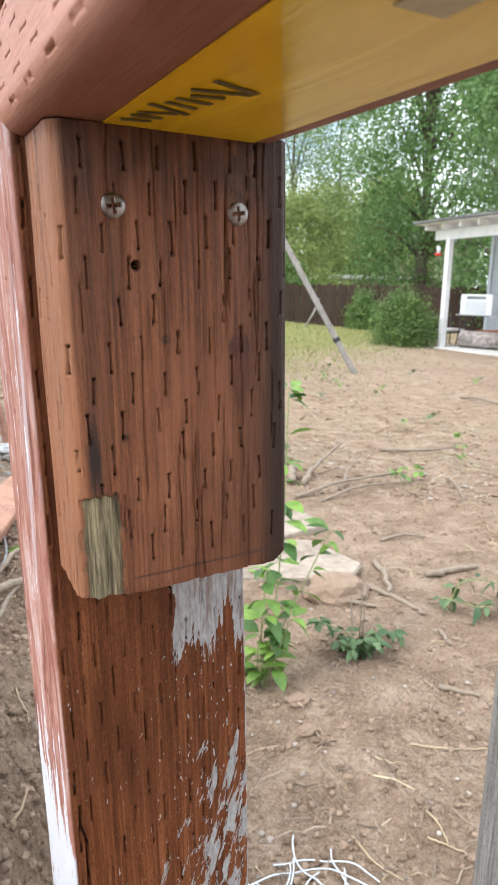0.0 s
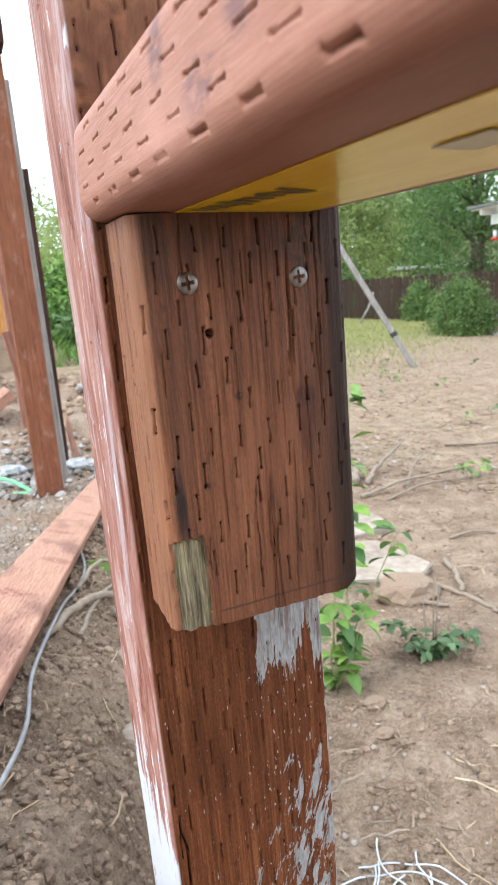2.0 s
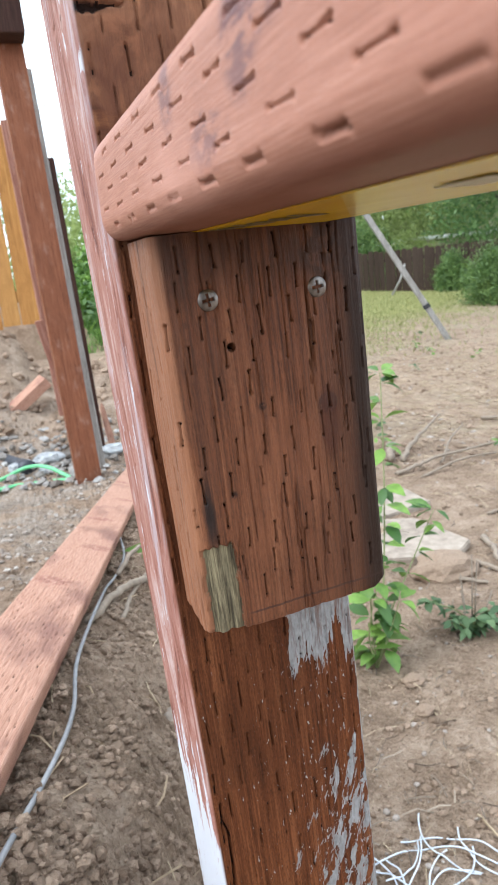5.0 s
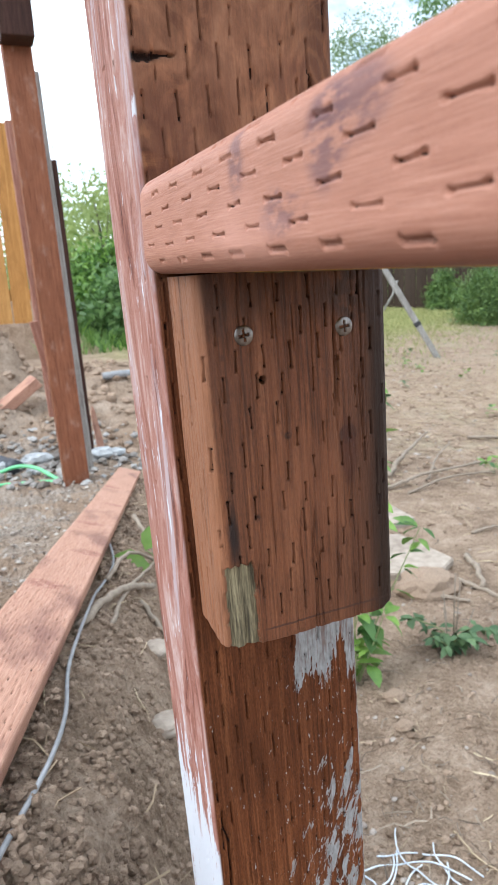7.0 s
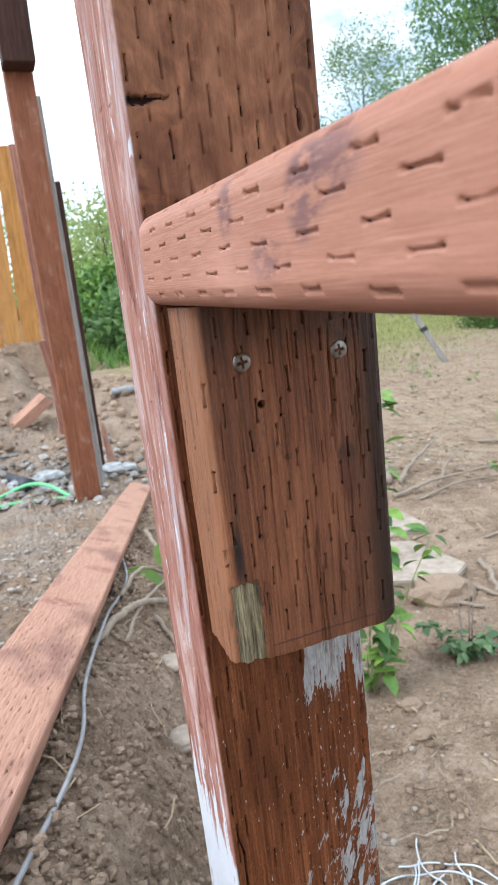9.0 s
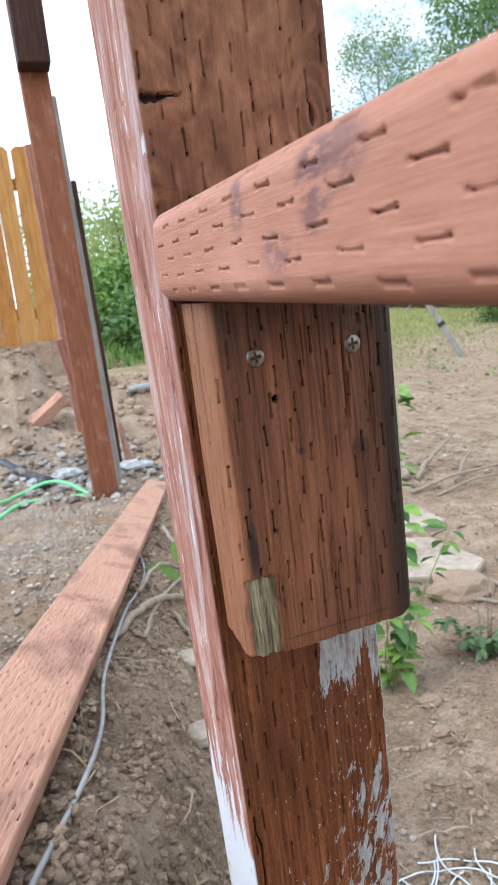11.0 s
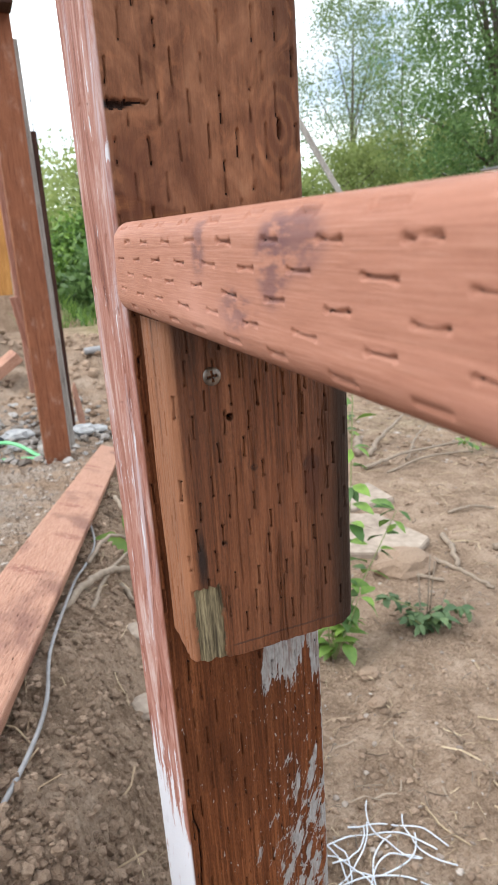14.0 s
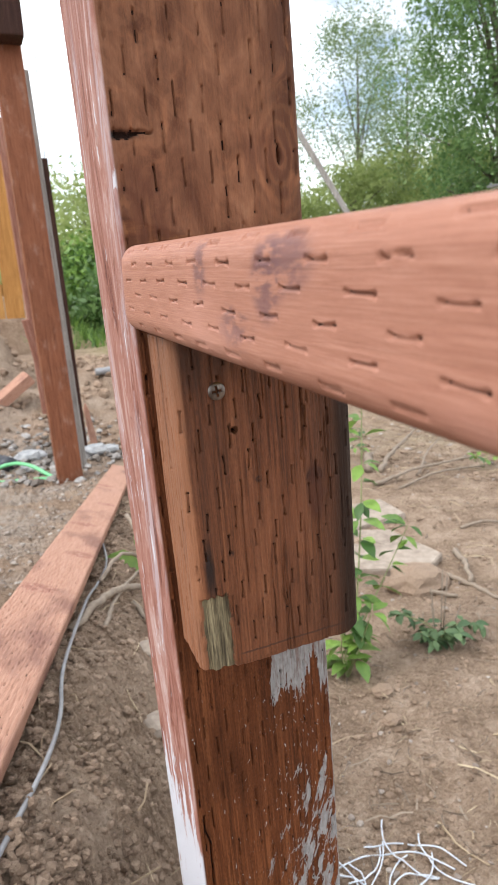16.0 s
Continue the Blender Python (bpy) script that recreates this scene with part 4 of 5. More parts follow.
def fence(name, label, a, b, width, gap, low, high, material, seed, rails=True):
    """A board fence from a to b: every picket a part, on one of three shared meshes."""
    rng = random.Random(seed)
    a, b = Vector(a), Vector(b)
    run = b - a
    turn = math.degrees(math.atan2(run.y, run.x))
    top = thing(name, label, "fence", pose(a.x, a.y, 0, 0, 0, turn))
    meshes = [mesh_of("picket", *picket_mesh(width * q, high - low, 0.018), material) for q in (1.0, 0.96, 1.03)]
    x = 0.0
    while x < run.length:
        ob = part("picket", rng.choice(meshes), None, top)
        ob.matrix_local = pose(x, rng.uniform(-0.004, 0.004), low + rng.uniform(-0.025, 0.025), 0, rng.uniform(-0.5, 0.5), rng.uniform(-1.5, 1.5))
        x += width + gap
    if rails:
        for z in (low + 0.25, high - 0.25):
            part("fence_rail", box((run.length, 0.038, 0.089), (run.length / 2, 0.035, z), 0.004), material, top)
    return top


fence("picket_fence", "new orange cedar picket fence with gaps", (-2.6, 5.62), (0.30, 5.47), 0.138, 0.008, 0.60, 2.11, MAT_CEDAR, 3)
fence("old_fence", "dark brown weathered board fence across the yard", (7.6, 17.8), (15.6, 11.4), 0.142, 0.006, -0.36, 0.98, MAT_OLDFENCE, 5)


# ---------------------------------------------------------------- soil, stones, twigs
def blob(rng, r, squash=0.7, n=0):
    """A small uneven stone of 20 faces: vertices and faces."""
    t = (1 + 5 ** 0.5) / 2
    base = [(-1, t, 0), (1, t, 0), (-1, -t, 0), (1, -t, 0), (0, -1, t), (0, 1, t), (0, -1, -t), (0, 1, -t), (t, 0, -1), (t, 0, 1), (-t, 0, -1), (-t, 0, 1)]
    faces = [(0, 11, 5), (0, 5, 1), (0, 1, 7), (0, 7, 10), (0, 10, 11), (1, 5, 9), (5, 11, 4), (11, 10, 2), (10, 7, 6), (7, 1, 8), (3, 9, 4), (3, 4, 2), (3, 2, 6), (3, 6, 8), (3, 8, 9), (4, 9, 5), (2, 4, 11), (6, 2, 10), (8, 6, 7), (9, 8, 1)]
    sx, sy, sz = rng.uniform(0.7, 1.3), rng.uniform(0.7, 1.3), squash * rng.uniform(0.7, 1.1)
    a = rng.uniform(0, 6.28)
    c, s = math.cos(a), math.sin(a)
    out = []
    for x, y, z in base:
        k = r / 1.9 * rng.uniform(0.78, 1.2)
        x, y, z = x * sx * k, y * sy * k, z * sz * k
        out.append((x * c - y * s, x * s + y * c, z))
    return out, faces


def scatter(name, label, material, count, place, size, seed, sink=0.3, squash=0.7):
    rng = random.Random(seed)
    xs, rs = [], []
    for _ in range(count):
        x, y = place(rng)
        xs.append((x, y))
        rs.append(size(rng))
    arr = np.array(xs)
    zs = height(arr[:, 0], arr[:, 1])
    verts, faces = [], []
    for (x, y), z, r in zip(xs, zs, rs):
        v, f = blob(rng, r, squash)
        k = len(verts)
        verts += [(x + a, y + b, z + c + r * (1 - sink) * 0.5) for a, b, c in v]
        faces += [tuple(q + k for q in t) for t in f]
    return tagged(new(name, mesh_of(name, verts, faces, material)), label, name.replace("_", " "), kind="stuff")


def bank_place(rng):
    y = 2.4 * rng.random() ** 1.6
    return -0.26 + y * 0.2485 + rng.uniform(-0.02, 0.42), y


def yard_place(rng):
    d = 0.55 + 3.6 * rng.random() ** 1.6
    a = rng.uniform(0.42, 1.25)
    return d * math.sin(a) - 0.05, d * math.cos(a) - 0.25


def gravel_place(rng):
    y = rng.uniform(0.4, 2.6)
    return -0.27 + y * 0.2485 - abs(rng.gauss(0, 0.22)) - 0.05, y


def rubble_place(rng):
    return rng.gauss(0.12, 0.22), rng.gauss(2.85, 0.25)


small = lambda lo, hi, p=3: (lambda rng: lo + (hi - lo) * rng.random() ** p)
scatter("soil_clods", "crumbly brown clods of dug soil on the bank", MAT_CLOD, 17000, bank_place, small(0.0008, 0.0056, 2.0), 71, 0.25, 0.85)
scatter("soil_lumps", "larger lumps of dug soil pressed into the bank", MAT_CLOD, 420, bank_place, small(0.003, 0.0085, 2.0), 171, 0.6, 0.7)
scatter("soil_crumbs", "small brown soil crumbs on the bare yard", MAT_CLOD, 12000, yard_place, small(0.0010, 0.0085, 4.0), 72, 0.25)
scatter("pale_pebbles", "scattered pale pebbles and wood chips on the soil", MAT_GRAVEL, 900, yard_place, small(0.0015, 0.008, 3.5), 73, 0.2, 0.5)
scatter("gravel", "grey gravel on the bank behind the board", MAT_GRAVEL, 1500, gravel_place, small(0.0015, 0.0085, 3.5), 74, 0.2)
scatter("rubble", "blue-grey broken rubble round the far post", MAT_RUBBLE, 520, rubble_place, small(0.006, 0.030, 2.2), 75, 0.2)
scatter("foot_clods", "larger brown clods at the foot of the bank", MAT_CLOD, 6500, lambda rng: (rng.uniform(-0.17, 0.16), rng.gauss(0.065, 0.048)), small(0.0010, 0.0068, 2.4), 76, 0.15, 0.9)


def rock(at, r, material, name, label, squash=0.6, seed=0):
    bm = bmesh.new()
    bmesh.ops.create_icosphere(bm, subdivisions=3, radius=1)
    for v in bm.verts:
        q = v.co.normalized()
        k = 1 + 0.28 * noise.noise(q * 1.6 + Vector((seed, 0, 0))) + 0.08 * noise.noise(q * 5 + Vector((0, seed, 0)))
        v.co = Vector((q.x * 1.15, q.y * 0.9, q.z * squash)) * k * r
    me = bpy.data.meshes.new(name)
    bm.to_mesh(me)
    bm.free()
    me.materials.append(material)
    ob = new(name, me)
    ob.location = at
    return tagged(ob, label, "rock")


for k, (x, y, r, s_) in enumerate(((0.30, 2.72, 0.055, 0.5), (0.22, 2.80, 0.045, 0.5), (0.02, 2.86, 0.06, 0.5), (-0.12, 2.84, 0.045, 0.6), (0.38, 2.80, 0.04, 0.5), (0.0, 2.72, 0.035, 0.5))):
    rock((x, y, ground_z(x, y) + r * 0.3), r, MAT_ROCK, "rubble_stone", "blue-grey broken stone in the dug soil", s_, k)
for k, (x, y, r) in enumerate(((0.068, 0.63, 0.022), (0.034, 0.455, 0.024), (0.99, 1.19, 0.085), (0.60, 0.78, 0.022), (0.57, 0.70, 0.018))):
    rock((x, y, ground_z(x, y) + r * 0.25), r, MAT_STONE if k < 2 else MAT_CLOD, "field_stone", "small tan stone half sunk in soil", 0.55, k + 11)


def slab(at, outline, thick, turn, label, tilt=0.0):
    rng = random.Random(len(outline) * 7 + int(at[0] * 100))
    bm = bmesh.new()
    vs = [bm.verts.new((x + rng.uniform(-0.008, 0.008), y + rng.uniform(-0.008, 0.008), 0)) for x, y in outline]
    face = bm.faces.new(vs)
    ext = bmesh.ops.extrude_face_region(bm, geom=[face])
    for v in ext["geom"]:
        if isinstance(v, bmesh.types.BMVert):
            v.co.z += thick
    bmesh.ops.recalc_face_normals(bm, faces=bm.faces)
    bmesh.ops.bevel(bm, geom=list(bm.edges), offset=0.004, segments=2, affect="EDGES")
    me = bpy.data.meshes.new("flagstone")
    bm.to_mesh(me)
    bm.free()
    me.materials.append(MAT_STONE)
    ob = new("flagstone", me)
    ob.matrix_world = Matrix.Translation(at) @ pose(0, 0, 0, tilt, 0, turn)
    return tagged(ob, label, "flagstone")


slab((1.03, 1.46, -0.042), [(-0.22, -0.16), (0.10, -0.20), (0.18, -0.10), (0.08, 0.12), (-0.18, 0.16)], 0.04, -18, "pale sandstone slab lying flat on the soil")
slab((1.10, 1.75, -0.042), [(-0.20, -0.10), (0.16, -0.12), (0.20, 0.06), (-0.12, 0.12)], 0.035, 12, "pinkish sandstone slab lying flat on the soil")


def stick(points, r0, r1, material, name, label, seed=0, sides=7):
    rng = random.Random(seed)
    pts = smooth_path(points, 8)
    pts = [p + Vector((rng.gauss(0, r0 * 0.35), rng.gauss(0, r0 * 0.35), 0)) for p in pts]
    n = len(pts) - 1
    v, f = tube_data(pts, [r0 + (r1 - r0) * k / n for k in range(n + 1)], sides)
    return tagged(new(name, mesh_of(name, v, f, material, True)), label, "stick")


def on_ground(pts, lift=0.004):
    return [(x, y, ground_z(x, y) + lift + (p[0] if p else 0)) for x, y, *p in pts]


STICKS = (
    (((1.100, 1.236), (1.118, 1.10), (1.131, 0.961)), 0.008, 0.006), (((0.915, 1.188), (0.98, 1.13), (1.044, 1.067)), 0.008, 0.005),
    (((1.239, 1.331), (1.19, 1.22, 0.01), (1.131, 1.109)), 0.010, 0.007), (((0.921, 0.695), (0.955, 0.665), (0.988, 0.636)), 0.006, 0.005),
    (((1.376, 2.029), (1.50, 2.04, 0.02), (1.625, 2.055, 0.03), (1.974, 2.099, 0.02)), 0.010, 0.005), (((1.625, 2.055), (1.80, 2.22, 0.05), (2.004, 2.381, 0.06)), 0.007, 0.003),
    (((1.502, 2.177), (1.72, 2.35, 0.05), (1.951, 2.509, 0.09)), 0.013, 0.005), (((1.46, 1.96), (1.70, 2.0, 0.02), (1.95, 1.99, 0.01)), 0.006, 0.004),
    (((1.44, 2.18), (1.50, 2.26, 0.02), (1.56, 2.36, 0.02)), 0.020, 0.014), (((1.092, 0.874), (1.08, 0.84), (1.071, 0.809)), 0.006, 0.004),
    (((-0.044, 0.616), (0.02, 0.73, 0.015), (0.066, 0.80, 0.02), (0.12, 0.883, 0.01)), 0.0065, 0.0060), (((0.08, 0.80), (0.12, 0.70, 0.01), (0.15, 0.62)), 0.005, 0.003),
    (((0.005, 0.643), (0.054, 0.784, 0.015), (0.153, 1.018, 0.02)), 0.0040, 0.0028), (((0.174, 1.314, 0.03), (0.178, 1.23, 0.02), (0.184, 1.151)), 0.006, 0.004),
    (((0.029, 0.852, 0.01), (0.09, 0.94, 0.02), (0.157, 1.033, 0.01)), 0.0045, 0.003), (((1.321, 1.175), (1.41, 1.17), (1.511, 1.158)), 0.012, 0.008),
    (((1.395, 1.48), (1.48, 1.47, 0.01), (1.571, 1.446)), 0.006, 0.004), (((2.214, 1.986), (2.12, 1.84, 0.02), (2.029, 1.699)), 0.006, 0.004),
    (((2.3, 2.6), (2.5, 2.45, 0.02), (2.8, 2.5)), 0.010, 0.005), (((4.335, 3.99), (4.36, 3.80, 0.02), (4.384, 3.612)), 0.014, 0.008),
    (((-0.60, 1.50), (-0.42, 1.58, 0.01), (-0.25, 1.66)), 0.007, 0.005),
)
for k, (pts, r0, r1) in enumerate(STICKS):
    stick(on_ground(pts, r0 * 0.8), r0, r1, MAT_TWIG, "fallen_twig", "bare grey-brown twig lying on the soil", k)
STRAWS = (
    ((0.503, 0.457), (0.50, 0.40), (0.516, 0.347)), ((0.729, 0.574), (0.80, 0.535), (0.867, 0.502)), ((0.640, 0.432), (0.634, 0.40), (0.626, 0.368)), ((0.602, 0.391), (0.62, 0.37), (0.642, 0.339)),
    ((0.02, 1.02), (0.09, 0.99), (0.12, 0.90)), ((-0.35, 1.9), (-0.2, 1.98), (-0.08, 2.0)), ((1.896, 1.45), (1.86, 1.41), (1.84, 1.35)),
)
for k, pts in enumerate(STRAWS):
    stick(on_ground(pts, 0.004), 0.0022, 0.0014, MAT_STRAW, "dry_stalk", "pale dry stalk lying on the soil", k + 40, 5)


def straws(name, label, count, place, long, seed, material, r=0.0008):
    rng = random.Random(seed)
    verts, faces = [], []
    for _ in range(count):
        x, y = place(rng)
        a, ln = rng.uniform(0, 6.28), long * rng.uniform(0.4, 1.3)
        z0, bend = ground_z(x, y), rng.uniform(-0.3, 0.3)
        dx, dy = math.cos(a) * ln / 2, math.sin(a) * ln / 2
        lift = rng.uniform(0.001, 0.006)
        pts = [(x - dx, y - dy, z0 + lift), (x - dy * bend, y + dx * bend, z0 + lift + rng.uniform(0, 0.006)), (x + dx, y + dy, z0 + lift * rng.uniform(0.3, 1.6))]
        tube_data(pts, [r * rng.uniform(0.6, 1.4)] * 3, 3, verts, faces)
    return tagged(new(name, mesh_of(name, verts, faces, material)), label, "straw", kind="stuff")


def mound_place(rng):
    return rng.uniform(-0.9, 0.75), rng.uniform(2.95, 4.9)


def mid_place(rng):
    d, a = 2.6 + 7.0 * rng.random() ** 1.3, rng.uniform(0.5, 1.05)
    return d * math.sin(a), d * math.cos(a)


scatter("mound_clods", "rough clods on the mound of dug soil", MAT_CLOD, 1500, mound_place, small(0.005, 0.034, 3.2), 77, 0.5, 0.8)
scatter("yard_chips", "scattered chips and crumbs across the worn yard", MAT_CLOD, 3600, mid_place, small(0.004, 0.020, 3), 78, 0.3, 0.5)
scatter("pale_chips", "scattered pale chips across the worn yard", MAT_GRAVEL, 1500, mid_place, small(0.004, 0.014, 3), 79, 0.3, 0.4)
straws("straw_litter", "dry straw and stalk litter on the yard", 900, yard_place, 0.026, 81, MAT_STRAW, 0.0006)
straws("twig_litter", "small dark twigs and roots on the yard", 650, yard_place, 0.045, 82, MAT_TWIG, 0.0011)
straws("bank_litter", "short roots and straw on the dug bank", 260, bank_place, 0.05, 83, MAT_STRAW, 0.0008)
straws("straw_mat", "flattened dry grass farther out on the yard", 5200, lambda rng: ((lambda d, a: (d * math.sin(a), d * math.cos(a)))(rng.gauss(4.6, 1.2), rng.uniform(0.45, 1.2))), 0.07, 84, MAT_STRAW, 0.0013)

# cable, hose, pipe, twine
cable = thing("grey_cable", "grey sheathed cable lying down the dug bank", "cable")
pts = [(-0.19, 0.02), (-0.150, 0.123), (-0.110, 0.233), (-0.088, 0.335), (-0.071, 0.444), (-0.011, 0.709), (0.027, 0.852), (0.06, 0.95), (0.09, 1.2), (0.17, 1.5)]
part("sheath", tube("sheath", smooth_path(on_ground(pts, 0.014), 8), 0.0023, MAT_CABLE, 10), None, cable)
hose = thing("garden_hose", "flat green garden hose looped on the ground", "hose")
part("hose_body", tube("hose_body", smooth_path(on_ground([(-0.9, 2.0), (-0.5, 2.15), (-0.322, 2.33), (-0.20, 2.52), (-0.05, 2.53), (0.09, 2.49)], 0.016), 10), 0.0085, MAT_HOSE, 10), None, hose)
part("hose_loop", tube("hose_loop", smooth_path(on_ground([(0.09, 2.49), (0.0, 2.62, 0.02), (-0.085, 2.74, 0.02), (-0.2, 2.72, 0.01), (-0.3, 2.62), (-0.5, 2.75)], 0.016), 10), 0.0085, MAT_HOSE, 10), None, hose)
pipe = thing("black_pipe", "black plastic drain pipe lying in the dug soil", "pipe")
part("pipe_body", tube("pipe_body", smooth_path(on_ground([(-0.75, 4.05), (-0.334, 3.335), (-0.215, 3.129), (-0.118, 2.885), (-0.08, 2.80)], 0.02), 8), 0.026, MAT_PIPE, 14), None, pipe)
part("pipe_collar", tube("pipe_collar", on_ground([(-0.105, 2.85), (-0.07, 2.775)], 0.02), 0.034, MAT_PIPE, 14), None, pipe)

twine = thing("plastic_twine", "tangled white plastic twine on the soil", "twine")
tw = random.Random(9)
for k in range(13):
    cx, cy = 0.375 + tw.uniform(-0.075, 0.075), 0.395 + tw.uniform(-0.055, 0.05)
    a0, span_, rad = tw.uniform(0, 6.28), tw.uniform(0.8, 2.1), tw.uniform(0.07, 0.20)
    mx, my = rad * math.cos(a0 + span_ / 2), rad * math.sin(a0 + span_ / 2)
    pts = [(cx - mx + rad * math.cos(a0 + span_ * q / 8), cy - my + rad * math.sin(a0 + span_ * q / 8), 0.002 + 0.004 * math.sin(q * 0.4 + k) ** 2) for q in range(9)]
    part("strand", tube("strand", smooth_path(on_ground(pts, 0.004), 5), 0.0013, MAT_STRING, 6), None, twine)

# weathered stake at the camera's right
sk = thing("grey_stake", "weathered grey timber stake standing by the rail", "stake", Matrix.Translation((0.292, 0.022, -0.02)) @ pose(0, 0, 0, 0, 3.5, 40))
part("stake_body", timber(0.055, 0.038, 0.66), MAT_GREYWOOD, sk)


# ---------------------------------------------------------------- weeds and saplings
def leaf_data(verts, faces, at, way, up, long, wide, curl=0.25):
    """One leaf with a midrib: eight faces, bent along its length."""
    way, up = Vector(way).normalized(), Vector(up)
    side_ = way.cross(up)
    side_ = side_.normalized() if side_.length > 1e-4 else way.orthogonal().normalized()
    up = side_.cross(way).normalized()
    k = len(verts)
    prof_ = ((0.0, 0.04), (0.25, 0.72), (0.5, 1.0), (0.78, 0.66), (1.0, 0.03))
    for t, w_ in prof_:
        c = Vector(at) + way * long * t - up * curl * long * t * t
        for q in (-1, 0, 1):
            verts.append(c + side_ * wide / 2 * w_ * q + up * abs(q) * wide * 0.12 * w_)
    for r in range(4):
        for q in range(2):
            a = k + r * 3 + q
            faces.append((a, a + 1, a + 4, a + 3))


def weed(name, label, stems, leaf_mat, leaf_long, seed, gap=0.05, droop=0.25, per=2):
    """A plant of several stems with leaves along them."""
    rng = random.Random(seed)
    base = Vector(stems[0][0])
    top = thing(name, label, "plant", base)
    for pts in stems:
        path = [p - base for p in smooth_path(pts, 10)]
        n = len(path) - 1
        v, f = tube_data(path, [0.0026 - 0.0014 * k / n for k in range(n + 1)], 6)
        stem = part("stem", mesh_of("stem", v, f, MAT_STEM, True), None, top)
        lv, lf = [], []
        dist = 0.0
        for k in range(2, n + 1):
            dist += (path[k] - path[k - 1]).length
            if dist > gap * rng.uniform(0.7, 1.2) or k == n:
                dist = 0
                for _ in range(per if k < n else per + 2):
                    a = rng.uniform(0, 6.28)
                    w_ = Vector((math.cos(a), math.sin(a), rng.uniform(-0.5, 0.6)))
                    ln = leaf_long * rng.uniform(0.6, 1.15)
                    leaf_data(lv, lf, path[k] + w_ * 0.006, w_, (rng.gauss(0, 0.25), rng.gauss(0, 0.25), 1), ln, ln * rng.uniform(0.5, 0.66), droop * rng.uniform(0.4, 1.5))
        part("foliage", mesh_of("foliage", lv, lf, leaf_mat, True), None, top)
    return top


weed("sapling", "young green sapling with oval leaves beside the post", [
    [(0.57, 0.88, -0.02), (0.62, 0.92, 0.14), (0.66, 0.96, 0.36), (0.682, 0.99, 0.56), (0.689, 1.0, 0.635)], [(0.57, 0.88, -0.02), (0.63, 0.91, 0.09), (0.71, 0.935, 0.19), (0.785, 0.95, 0.30)],
    [(0.57, 0.88, -0.02), (0.575, 0.90, 0.12), (0.585, 0.90, 0.26)], [(0.57, 0.88, -0.02), (0.55, 0.87, 0.08), (0.56, 0.86, 0.17)],
    [(0.57, 0.88, -0.02), (0.60, 0.87, 0.07), (0.625, 0.86, 0.15)]], MAT_LEAF, 0.055, 5, 0.040, 0.35, 3)
weed("weed_clump", "low clump of wilting weeds on the soil", [
    [(0.85, 0.90, -0.02), (0.83, 0.92, 0.03), (0.77, 0.96, 0.06)], [(0.85, 0.90, -0.02), (0.88, 0.89, 0.03), (0.94, 0.87, 0.035)], [(0.85, 0.90, -0.02), (0.85, 0.88, 0.03), (0.87, 0.84, 0.03)],
    [(0.85, 0.90, -0.02), (0.81, 0.88, 0.02), (0.79, 0.90, 0.035)]], MAT_WILT, 0.034, 7, 0.014, 0.5, 4)
bare = thing("dry_weed", "bare upright dry weed stems", "plant", (0.86, 0.91, -0.02))
for dx, dy, h in ((0.0, 0.0, 0.20), (0.014, 0.01, 0.17), (-0.012, 0.01, 0.15), (0.025, -0.01, 0.10), (-0.02, -0.005, 0.12)):
    part("stem", tube("stem", [(dx, dy, 0), (dx * 1.3, dy, h * 0.5), (dx * 1.9, dy * 1.4, h)], 0.0018, MAT_TWIG, 5), None, bare)
weed("weed_clump", "drooping dark-leaved weed lying on bare soil", [
    [(1.22, 0.97, -0.02), (1.24, 0.96, 0.06), (1.30, 0.93, 0.075), (1.36, 0.90, 0.05)], [(1.22, 0.97, -0.02), (1.20, 0.98, 0.02), (1.24, 0.90, 0.02), (1.30, 0.88, 0.02)]], MAT_WILT, 0.034, 8, 0.03, 1.2, 2)
weed("weed_clump", "small green weed on the dry yard", [[(1.95, 2.0, -0.03), (1.97, 2.0, 0.03), (2.05, 1.99, 0.03)], [(1.95, 2.0, -0.03), (1.92, 2.02, 0.03)]], MAT_LEAF, 0.05, 9, 0.03)
weed("weed_clump", "small green weed on the dry yard", [[(2.47, 2.15, -0.05), (2.47, 2.15, 0.06), (2.46, 2.16, 0.14)]], MAT_LEAF, 0.05, 10, 0.03)
broad = thing("broadleaf_weed", "broad-leaved green weed beside the loose board", "plant", (0.175, 1.06, ground_z(0.175, 1.06)))
foot = Vector((0.175, 1.06, ground_z(0.175, 1.06)))
for base, tip, wd in (((0.140, 1.00, 0.322), (0.054, 0.99, 0.352), 0.060), ((0.142, 1.04, 0.340), (0.172, 1.05, 0.392), 0.044), ((0.165, 1.05, 0.330), (0.205, 1.06, 0.352), 0.034)):
    base, tip = Vector(base) - foot, Vector(tip) - foot
    lv, lf = [], []
    leaf_data(lv, lf, base, tip - base, (0.05, -0.85, 0.55), (tip - base).length, wd, 0.12)
    part("leaf", mesh_of("leaf", lv, lf, MAT_WEED, True), None, broad)
    part("stalk", tube("stalk", [(0, 0, 0), base * 0.5 + Vector((0, 0, 0.006)), base], 0.0016, MAT_STEM, 6), None, broad)
rw = random.Random(15)
for k in range(16):
    d, a = rw.uniform(2.8, 7.5), rw.uniform(0.5, 1.0)
    x, y = d * math.sin(a), d * math.cos(a)
    z = ground_z(x, y)
    weed("weed_clump", "small green weed on the dry yard", [[(x, y, z - 0.01), (x + 0.01, y, z + 0.04), (x + rw.uniform(-0.05, 0.05), y, z + 0.06)]], MAT_WILT if k % 2 else MAT_LEAF, 0.05, 20 + k, 0.03)


